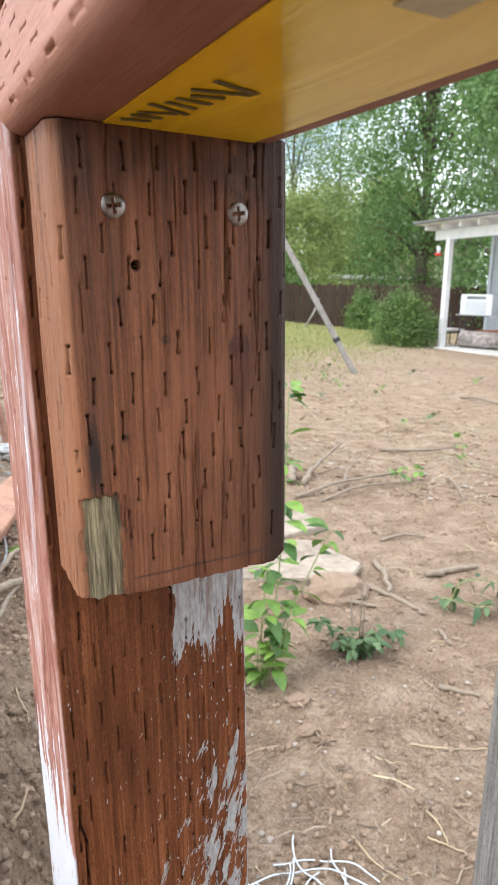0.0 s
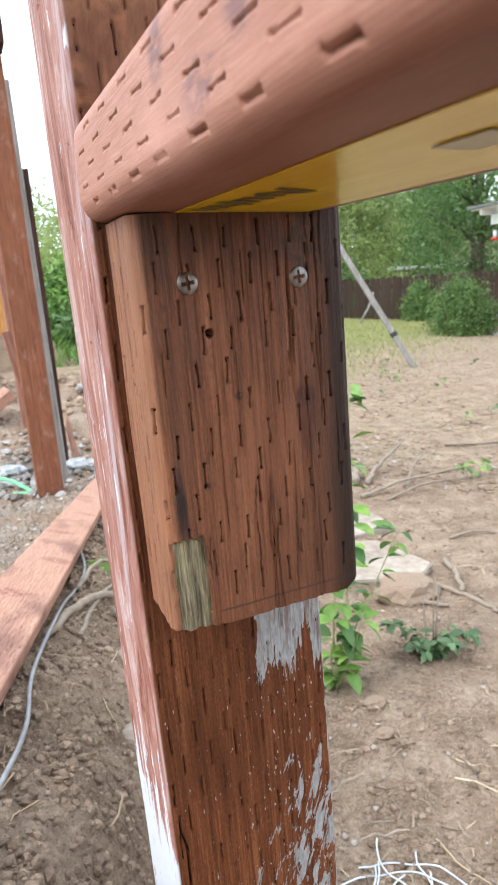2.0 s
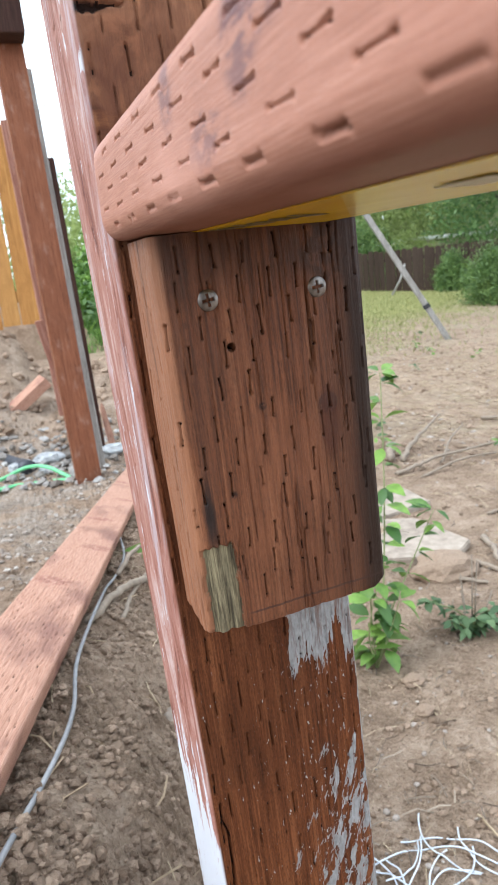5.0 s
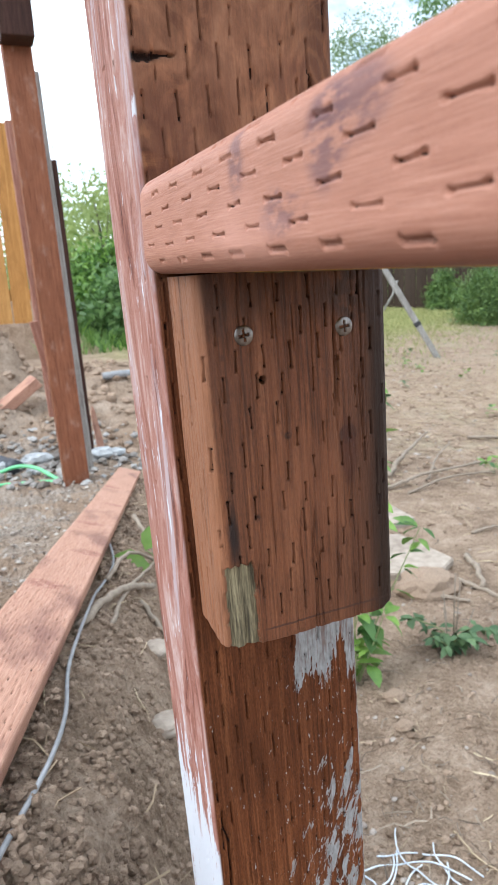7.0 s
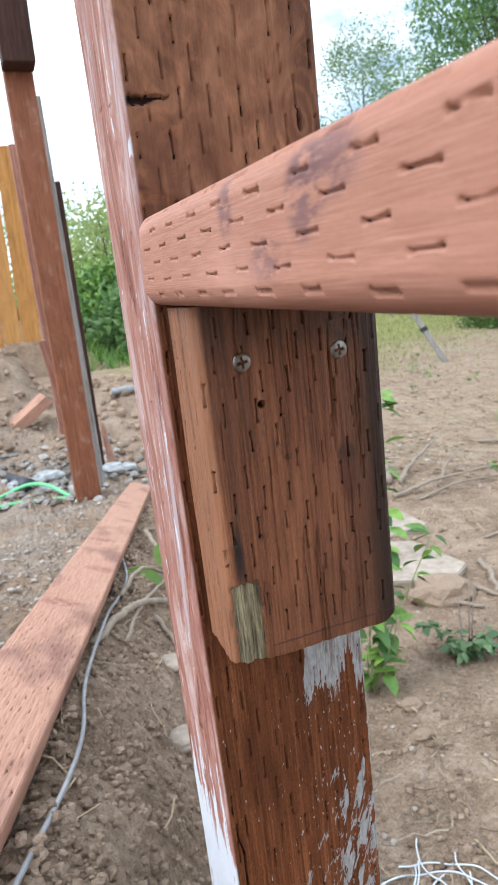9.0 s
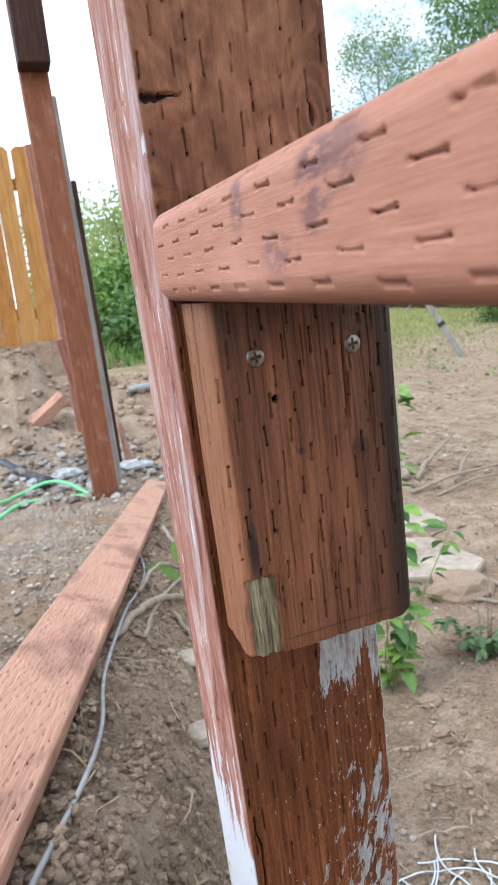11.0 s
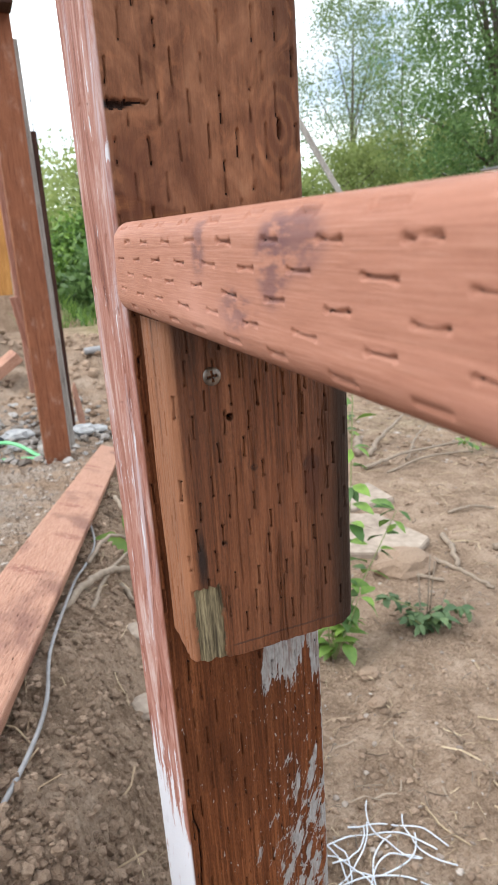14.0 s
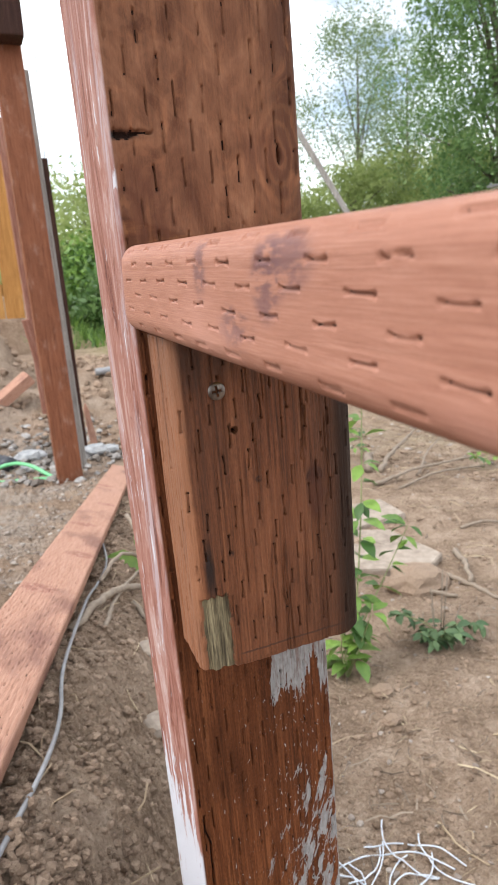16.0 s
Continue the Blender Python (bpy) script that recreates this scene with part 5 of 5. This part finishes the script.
def blades(name, label, count, place, h, seed, material, w=0.004):
    rng = random.Random(seed)
    spots = np.array([place(rng) for _ in range(count)])
    zs = height(spots[:, 0], spots[:, 1])
    verts, faces = [], []
    for (x, y), z in zip(spots, zs):
        a, k, hh = rng.uniform(0, 6.28), len(verts), h * rng.uniform(0.4, 1.3)
        dx, dy = math.cos(a) * w, math.sin(a) * w
        lx, ly = rng.gauss(0, 0.4) * hh, rng.gauss(0, 0.4) * hh
        verts += [(x - dx, y - dy, z), (x + dx, y + dy, z), (x + lx + dx * 0.3, y + ly + dy * 0.3, z + hh)]
        faces.append((k, k + 1, k + 2))
    return tagged(new(name, mesh_of(name, verts, faces, material)), label, "grass", kind="stuff")


def lawn_place(rng):
    while True:
        d, a = rng.uniform(6.0, 22.0), rng.uniform(0.40, 1.0)
        x, y = d * math.sin(a), d * math.cos(a)
        if (y - 5.9) - (x - 3.6) * 0.72 + rng.gauss(0, 0.8) > 0.3:
            return x, y


blades("lawn_grass", "patchy yellow-green lawn grass", 26000, lawn_place, 0.055, 91, MAT_GRASS, 0.006)
blades("rough_grass", "green grass behind the soil mound", 9000, lambda rng: (rng.uniform(0.3, 3.0), rng.uniform(5.6, 10.0)), 0.16, 92, MAT_LEAF, 0.007)


# ---------------------------------------------------------------- trees and shrubs
def crown_mesh(name, clumps, per, leaf, material, seed, spread=1.0):
    """Leaves in clumps: each leaf a bent quad, turned at random."""
    rng = np.random.RandomState(seed)
    c = np.repeat(np.array([q[:3] for q in clumps]), per, 0)
    r = np.repeat(np.array([q[3] for q in clumps]), per)
    d = rng.normal(0, 0.5, c.shape) * r[:, None] * spread
    p = c + d
    n = len(p)
    a = rng.normal(0, 1, (n, 3))
    a /= np.linalg.norm(a, axis=1)[:, None]
    b = np.cross(a, rng.normal(0, 1, (n, 3)))
    b /= np.linalg.norm(b, axis=1)[:, None]
    s = leaf * rng.uniform(0.55, 1.3, n)[:, None]
    nrm = np.cross(a, b)
    v = np.stack([p - a * s, p + b * s * 0.45 + nrm * s * 0.12, p + a * s, p - b * s * 0.45 + nrm * s * 0.12], 1).reshape(-1, 3)
    me = bpy.data.meshes.new(name)
    me.vertices.add(4 * n)
    me.vertices.foreach_set("co", v.reshape(-1).astype(np.float32))
    me.loops.add(4 * n)
    me.loops.foreach_set("vertex_index", np.arange(4 * n, dtype=np.int32))
    me.polygons.add(n)
    me.polygons.foreach_set("loop_start", (np.arange(n) * 4).astype(np.int32))
    me.materials.append(material)
    me.update(calc_edges=True)
    return me


def tree(label, at, tall, radius, low, clumps, per, leaf, material, seed, clump_r=0.5, trunk_r=0.16, lean=0.0, name="tree"):
    """A tapered trunk, limbs out to the clumps, and a ragged crown."""
    rng = random.Random(seed)
    top = thing(name, label, "tree", at)
    line = [Vector((lean * t + 0.1 * math.sin(t * 3 + seed), 0.1 * math.cos(t * 2.3 + seed), tall * 0.92 * t)) for t in [k / 10 for k in range(11)]]
    v, f = tube_data(line, [trunk_r * (1 - 0.85 * k / 10) for k in range(11)], 9)
    trunk = part("trunk", mesh_of("trunk", v, f, MAT_BARK, True), None, top)
    centres = []
    for k in range(clumps):
        z = low + (tall - low) * rng.random() ** 0.8
        q = (z - low) / max(tall - low, 0.1)
        env = radius * (0.35 + 0.9 * math.sin(math.pi * min(1, q * 0.85 + 0.12))) * (0.7 + 0.5 * noise.noise(Vector((k * 0.37, seed, 0))))
        a, rr = rng.uniform(0, 6.28), env * rng.random() ** 0.45
        c = Vector((rr * math.cos(a) + lean * q, rr * math.sin(a), z))
        centres.append((*c, clump_r * rng.uniform(0.5, 1.35)))
        if k % 12 == 0:
            root = line[min(9, max(2, int(10 * (z * 0.72) / tall)))]
            mid = root.lerp(c, 0.5) + Vector((0, 0, 0.12 * rr))
            lv, lf = tube_data([root, mid, c], [trunk_r * 0.30, trunk_r * 0.17, trunk_r * 0.05], 5)
            part("limb", mesh_of("limb", lv, lf, MAT_BARK, True), None, top)
    part("crown", crown_mesh("crown", centres, per, leaf, material, seed), None, top)
    return top


def shrub(label, at, rx, rz, clumps, per, leaf, material, seed, name="shrub", clump_r=0.16):
    rng = random.Random(seed)
    top = thing(name, label, "shrub", at)
    centres = []
    for k in range(clumps):
        a, e = rng.uniform(0, 6.28), rng.uniform(0.05, 1.5)
        q = rng.random() ** 0.35 * rng.uniform(0.8, 1.12)
        c = Vector((rx * q * math.cos(a) * math.cos(e), rx * q * math.sin(a) * math.cos(e), rz * (0.08 + 0.92 * q * math.sin(e))))
        centres.append((*c, clump_r * rng.uniform(0.6, 1.3)))
        if k % 14 == 0:
            lv, lf = tube_data([(0, 0, 0), c * 0.5 + Vector((0, 0, 0.05)), c], [0.02, 0.012, 0.004], 5)
            part("stem", mesh_of("stem", lv, lf, MAT_BARK, True), None, top)
    part("crown", crown_mesh("crown", centres, per, leaf, material, seed), None, top)
    return top


tree("tall dark green leafy tree behind the patio", (16.0, 17.6, -0.3), 12.0, 3.6, 0.9, 430, 95, 0.075, MAT_TREE, 1, 0.75, 0.25)
tree("tall green leafy tree beyond the fence", (21.5, 17.5, -0.3), 13.0, 4.5, 1.2, 380, 80, 0.09, MAT_TREE, 2, 0.9, 0.28)
tree("green leafy tree beside the tall one", (19.0, 23.0, -0.3), 5.5, 2.6, 1.0, 170, 80, 0.09, MAT_TREEPALE, 3, 0.8, 0.2)
tree("pale yellow-green tree beyond the far fence", (14.0, 23.0, -0.3), 4.6, 2.6, 0.8, 170, 80, 0.075, MAT_TREEPALE, 4, 0.6, 0.16)
tree("pale yellow-green tree beyond the far fence", (18.0, 26.0, -0.3), 5.6, 2.8, 0.8, 160, 80, 0.08, MAT_TREEPALE, 5, 0.7, 0.16)
tree("thin open-crowned tree with sparse leaves", (16.5, 27.0, -0.3), 11.0, 3.4, 3.0, 150, 85, 0.07, MAT_HAZE, 6, 0.9, 0.14)
tree("thin open-crowned tree with sparse leaves", (20.5, 29.0, -0.3), 11.0, 3.4, 3.0, 140, 85, 0.075, MAT_HAZE, 7, 0.9, 0.14)
tree("thin open-crowned tree with sparse leaves", (11.0, 26.0, -0.3), 9.0, 3.0, 2.0, 140, 85, 0.07, MAT_HAZE, 17, 0.9, 0.14)
tree("olive green tree by the far fence", (11.0, 21.5, -0.3), 3.4, 2.2, 0.5, 170, 70, 0.065, MAT_TREEPALE, 8, 0.55, 0.12)
tree("dark green tree behind the patio roof", (15.0, 12.8, -0.2), 8.0, 2.6, 0.5, 260, 80, 0.075, MAT_TREE, 9, 0.7, 0.2)
shrub("round juniper bush on the lawn edge", (8.35, 9.40, -0.18), 0.60, 0.82, 110, 220, 0.026, MAT_BUSH, 11, "juniper_bush", 0.24)
shrub("dark green bush against the far fence", (11.0, 14.1, -0.26), 0.42, 0.95, 90, 110, 0.035, MAT_BUSH, 12, "bush", 0.2)
shrub("grey-green twiggy shrub by the far fence", (11.0, 18.6, -0.25), 1.5, 2.1, 170, 75, 0.045, MAT_BUSH, 13, "shrub", 0.28)
shrub("grey-green twiggy shrub by the far fence", (13.2, 19.0, -0.28), 1.4, 1.7, 150, 70, 0.05, MAT_TREEPALE, 14, "shrub", 0.3)
shrub("dense green shrub beyond the fence posts", (1.35, 8.2, 0.10), 0.75, 1.15, 200, 70, 0.045, MAT_LEAF, 15, "shrub", 0.2)
shrub("dark green shrub beyond the fence posts", (1.15, 6.6, 0.22), 0.34, 0.75, 120, 55, 0.05, MAT_TREE, 16, "shrub", 0.14)
shrub("green shrub beyond the fence posts", (0.75, 9.2, 0.25), 0.8, 1.15, 180, 60, 0.045, MAT_TREEPALE, 18, "shrub", 0.22)
tree("small open tree with thin branches beyond the posts", (1.7, 10.8, 0.1), 2.3, 1.1, 0.6, 80, 26, 0.05, MAT_TREEPALE, 19, 0.4, 0.05)
tree("small open tree with thin branches beyond the posts", (1.0, 13.0, 0.2), 2.4, 1.5, 0.6, 100, 26, 0.055, MAT_TREEPALE, 20, 0.45, 0.05)
tree("small green tree far behind the picket fence", (3.0, 16.0, 0.2), 2.7, 2.0, 0.6, 150, 30, 0.07, MAT_TREEPALE, 21, 0.5, 0.08)

# ---------------------------------------------------------------- leaning timber prop
prop = thing("leaning_prop", "weathered grey timber prop leaning over the lawn", "prop")
a, b = Vector((4.52, 5.78, -0.10)), Vector((3.05, 6.60, 2.75))
m_ = (b - a).to_track_quat("Z", "Y").to_matrix().to_4x4()
part("long_leg", box((0.095, 0.06, (b - a).length), (0, 0, 0), 0.006, Matrix.Translation((a + b) / 2) @ m_), MAT_GREYWOOD, prop)
part("iron_strap", box((0.11, 0.075, 0.05), (0, 0, 0), 0.004, Matrix.Translation(a.lerp(b, 0.14)) @ (b - a).to_track_quat("Z", "Y").to_matrix().to_4x4()), MAT_IRON, prop)

wire = thing("loose_wire", "thin dark wire standing slack against the sky", "wire")
part("strand", tube("strand", [(0.39, 3.2, 2.9), (0.362, 3.2, 2.27), (0.308, 3.2, 1.91), (0.285, 3.2, 1.2), (0.285, 3.2, ground_z(0.285, 3.2))], 0.0016, MAT_IRON, 6), None, wire)
stk = thing("leaning_stick", "pale stick leaning on the far fence", "stick")
part("stick_body", tube("stick_body", [(8.98, 13.95, -0.24), (9.30, 13.90, 0.25), (9.44, 13.88, 0.62)], 0.025, MAT_GREYWOOD, 7), None, stk)

# ---------------------------------------------------------------- patio and house
# local frame: x along the beam towards the camera, y out of the house
BEAM = -96.0
PATIO = pose(8.73, 8.78, -0.17, 0, 0, BEAM)
patio = thing("patio_cover", "white painted timber patio cover with rafter tails", "patio cover", PATIO)
part("post", box((0.10, 0.10, 1.92), (0, 0, 0.96), 0.006), MAT_WHITE, patio)
part("post", box((0.10, 0.10, 1.92), (4.6, 0, 0.96), 0.006), MAT_WHITE, patio)
part("beam", box((5.9, 0.045, 0.17), (2.55, 0, 2.0), 0.005), MAT_WHITE, patio)
rafter = bpy.data.meshes.new("rafter")
bm = box((0.045, 3.3, 0.09), (0, 1.42, 0), 0.004)
bm.to_mesh(rafter)
bm.free()
rafter.materials.append(MAT_WHITE)
out_y = 1 if (PATIO.to_3x3() @ Vector((0, 1, 0))).x > 0 else -1
for k in range(13):
    ob = part("rafter", rafter, None, patio)
    ob.matrix_local = pose(-0.42 + 0.46 * k, 0, 2.128, 0, 0, 0) @ Matrix.Diagonal((1, out_y, 1, 1))
roof = part("roof_deck", box((6.1, 3.4, 0.02), (2.45, 1.40 * out_y, 2.184), 0.004), MAT_WHITE, patio)
part("roof_felt", box((6.2, 3.5, 0.045), (2.45, 1.40 * out_y, 2.2175), 0.008), MAT_ROOF, roof)

slab_ob = thing("patio_slab", "pale concrete patio slab edge", "slab", PATIO, kind="structure")
part("slab_body", box((6.6, 3.6, 0.22), (3.05, 1.62 * out_y, -0.075), 0.012), MAT_CONCRETE, slab_ob)

house = thing("house", "grey clapboard house wall beside the patio", "house", pose(10.27, 9.15, -0.17, 0, 0, BEAM))
part("wall", box((8.0, 4.0, 2.12), (4.0, 2.0 * out_y, 1.06)), MAT_SIDING, house)
clap = bpy.data.meshes.new("clapboard")
bm = box((8.0, 0.018, 0.152), (4.0, 0, 0.076), 0.003, pose(0, 0, 0, 5 * out_y, 0, 0))
bm.to_mesh(clap)
bm.free()
clap.materials.append(MAT_SIDING)
for k in range(15):
    ob = part("clapboard", clap, None, house)
    ob.matrix_local = pose(0, -0.016 * out_y, 0.14 * k)
part("corner_trim", box((0.09, 0.03, 2.12), (-0.02, -0.03 * out_y, 1.06), 0.004), MAT_SIDING, house)
part("roof", box((8.3, 4.0, 0.06), (4.0, 2.2 * out_y, 2.15), 0.01), MAT_SHINGLE, house)

# window air conditioner on an iron table
table = thing("iron_table", "small dark iron patio table", "table", PATIO @ pose(0.35, 0.62 * out_y, 0.036, 0, 0, 20))
part("tabletop", box((0.95, 0.55, 0.022), (0.05, 0, 0.575), 0.006), MAT_CABLE, table)
for x, y in ((-0.36, -0.22), (0.46, -0.22), (-0.36, 0.22), (0.46, 0.22)):
    part("leg", tube("leg", [(x, y, 0.566), (x * 0.96, y, 0.35), (x * 1.04, y, 0.15), (x * 1.1, y * 1.1, 0.0)], 0.012, MAT_IRON, 8), None, table)
ac = thing("air_conditioner", "white window air conditioner standing on the table", "air conditioner", PATIO @ pose(0.30, 0.60 * out_y, 0.623, 0, 0, 114 * out_y))
part("case", box((0.42, 0.56, 0.35), (0.02, 0.02 * out_y, 0.175), 0.012), MAT_PLASTIC, ac)
front_panel = part("front_panel", box((0.045, 0.58, 0.35), (-0.215, 0.02 * out_y, 0.175), 0.014), MAT_PLASTIC, ac)
part("control_strip", box((0.012, 0.36, 0.055), (-0.240, 0.02 * out_y, 0.295), 0.004), MAT_DARKGRILLE, front_panel)
for k in range(7):
    part("side_slat", box((0.15, 0.012, 0.010), (0.12, -0.264 * out_y, 0.05 + 0.040 * k), 0.002), MAT_DARKGRILLE, ac)
for k in range(9):
    part("front_slat", box((0.008, 0.42, 0.007), (-0.240, 0.02 * out_y, 0.03 + 0.025 * k), 0.002), MAT_CABLE, front_panel)


def log(at, r, ln, turn, label, seed):
    bm = bmesh.new()
    bmesh.ops.create_cone(bm, cap_ends=True, segments=28, radius1=r, radius2=r * 0.93, depth=ln)
    bmesh.ops.subdivide_edges(bm, edges=[e for e in bm.edges if abs(e.verts[0].co.z - e.verts[1].co.z) > ln * 0.5], cuts=9)
    for v in bm.verts:
        q = 1 + 0.10 * noise.noise(Vector((v.co.x * 14, v.co.y * 14, v.co.z * 3 + seed)))
        v.co.x *= q
        v.co.y *= q
    me = bpy.data.meshes.new("log")
    bm.to_mesh(me)
    bm.free()
    me.materials.append(MAT_LOG)
    ob = new("log", me)
    ob.matrix_world = at @ pose(0, 0, r * 0.95, 0, 90, 0) @ pose(0, 0, 0, 0, 0, turn)
    return tagged(ob, label, "log")


MAT_LOG = plain("grey_log_bark", (0.09, 0.075, 0.07), (0.36, 0.32, 0.30), 16, 0.95, 0, 0.9, 0.02)
log(PATIO @ pose(0.62, 0.42 * out_y, 0.036, 0, 0, 20), 0.155, 0.85, 0, "thick grey-barked log lying on the slab", 1)
log(PATIO @ pose(0.8, 0.78 * out_y, 0.036, 0, 0, 6), 0.13, 0.8, 40, "grey-barked log behind the thick log", 2)
plank = thing("brown_plank", "rough brown plank resting on the logs", "board", PATIO @ pose(0.62, 0.60 * out_y, 0.34, 0, -3, 12))
part("plank_body", box((0.62, 0.14, 0.05), (0, 0, 0), 0.006), MAT_POST2, plank)
chair = thing("iron_chair", "low dark iron garden chair with a pale cushion", "chair", PATIO @ pose(-0.28, 0.36 * out_y, 0.036))
for x, y in ((-0.2, -0.2), (0.2, -0.2), (-0.2, 0.2), (0.2, 0.2)):
    part("leg", tube("leg", [(x, y, 0), (x, y, 0.26 if y * out_y < 0 else 0.55)], 0.012, MAT_IRON, 8), None, chair)
part("seat", box((0.44, 0.44, 0.02), (0, 0, 0.245), 0.006), MAT_IRON, chair)
part("cushion", box((0.40, 0.40, 0.05), (0, 0, 0.281), 0.02), MAT_CONCRETE, chair)
feeder = thing("hummingbird_feeder", "red glass hummingbird feeder hanging from the beam", "bird feeder", PATIO @ pose(-0.30, 0, 1.915))
part("hook", tube("hook", [(0, 0, 0.0), (0.004, 0, -0.06), (0, 0, -0.10)], 0.004, MAT_IRON, 6), None, feeder)
part("bottle", tube("bottle", [(0, 0, -0.10), (0, 0, -0.12), (0, 0, -0.20), (0, 0, -0.22)], [0.02, 0.035, 0.035, 0.02], MAT_PLASTIC, 12), None, feeder)
part("dish", tube("dish", [(0, 0, -0.22), (0, 0, -0.235), (0, 0, -0.26), (0, 0, -0.275)], [0.03, 0.075, 0.07, 0.02], MAT_REDGLASS, 14), None, feeder)

# far roofs over the fence
shed = thing("shed", "low white-edged flat roof behind the far fence", "shed", pose(17.6, 21.9, -0.3, 0, 0, -22))
part("wall", box((4.6, 2.6, 1.55), (0, 0, 0.775)), MAT_TAN, shed)
part("roof", box((5.2, 3.2, 0.13), (0, 0, 1.62), 0.02), MAT_WHITE, shed)
far = thing("house", "tan house with a blue-grey shingle roof behind the trees", "house", pose(27.5, 33.5, -0.3, 0, 0, -25))
part("wall", box((9.0, 7.0, 3.9), (0, 0, 1.95)), MAT_TAN, far)
hv = [(-5, -4, 3.9), (5, -4, 3.9), (5, 4, 3.9), (-5, 4, 3.9), (-3.2, 0, 5.6), (3.2, 0, 5.6)]
part("roof", mesh_of("roof", hv, [(0, 1, 5, 4), (1, 2, 5), (2, 3, 4, 5), (3, 0, 4), (3, 2, 1, 0)], MAT_SHINGLE), None, far)
for x in (-3.6, -1.2):
    wdw = part("window", box((1.1, 0.06, 1.2), (x, -3.53, 2.6), 0.01), MAT_WHITE, far)
    part("pane", box((0.9, 0.03, 1.0), (x, -3.57, 2.6), 0.004), MAT_GLASS, wdw)

# repeats share a group
GROUPS = {"fence_post": "posts of the new fence", "fence_rail": "rails of the new fence", "weed_clump": "weeds on the yard", "fallen_twig": "twigs on the ground",
          "dry_stalk": "dry stalks on the soil", "rubble_stone": "stones round the far post", "field_stone": "stones in the soil", "flagstone": "flagstones on the soil",
          "tree": "trees round the yard", "shrub": "shrubs round the yard", "grey_board": "boards behind the far post", "log": "logs on the patio"}
for ob in scene.objects:
    if ob.parent is None and ob.name.split(".")[0] in GROUPS:
        ob["group"] = GROUPS[ob.name.split(".")[0]]
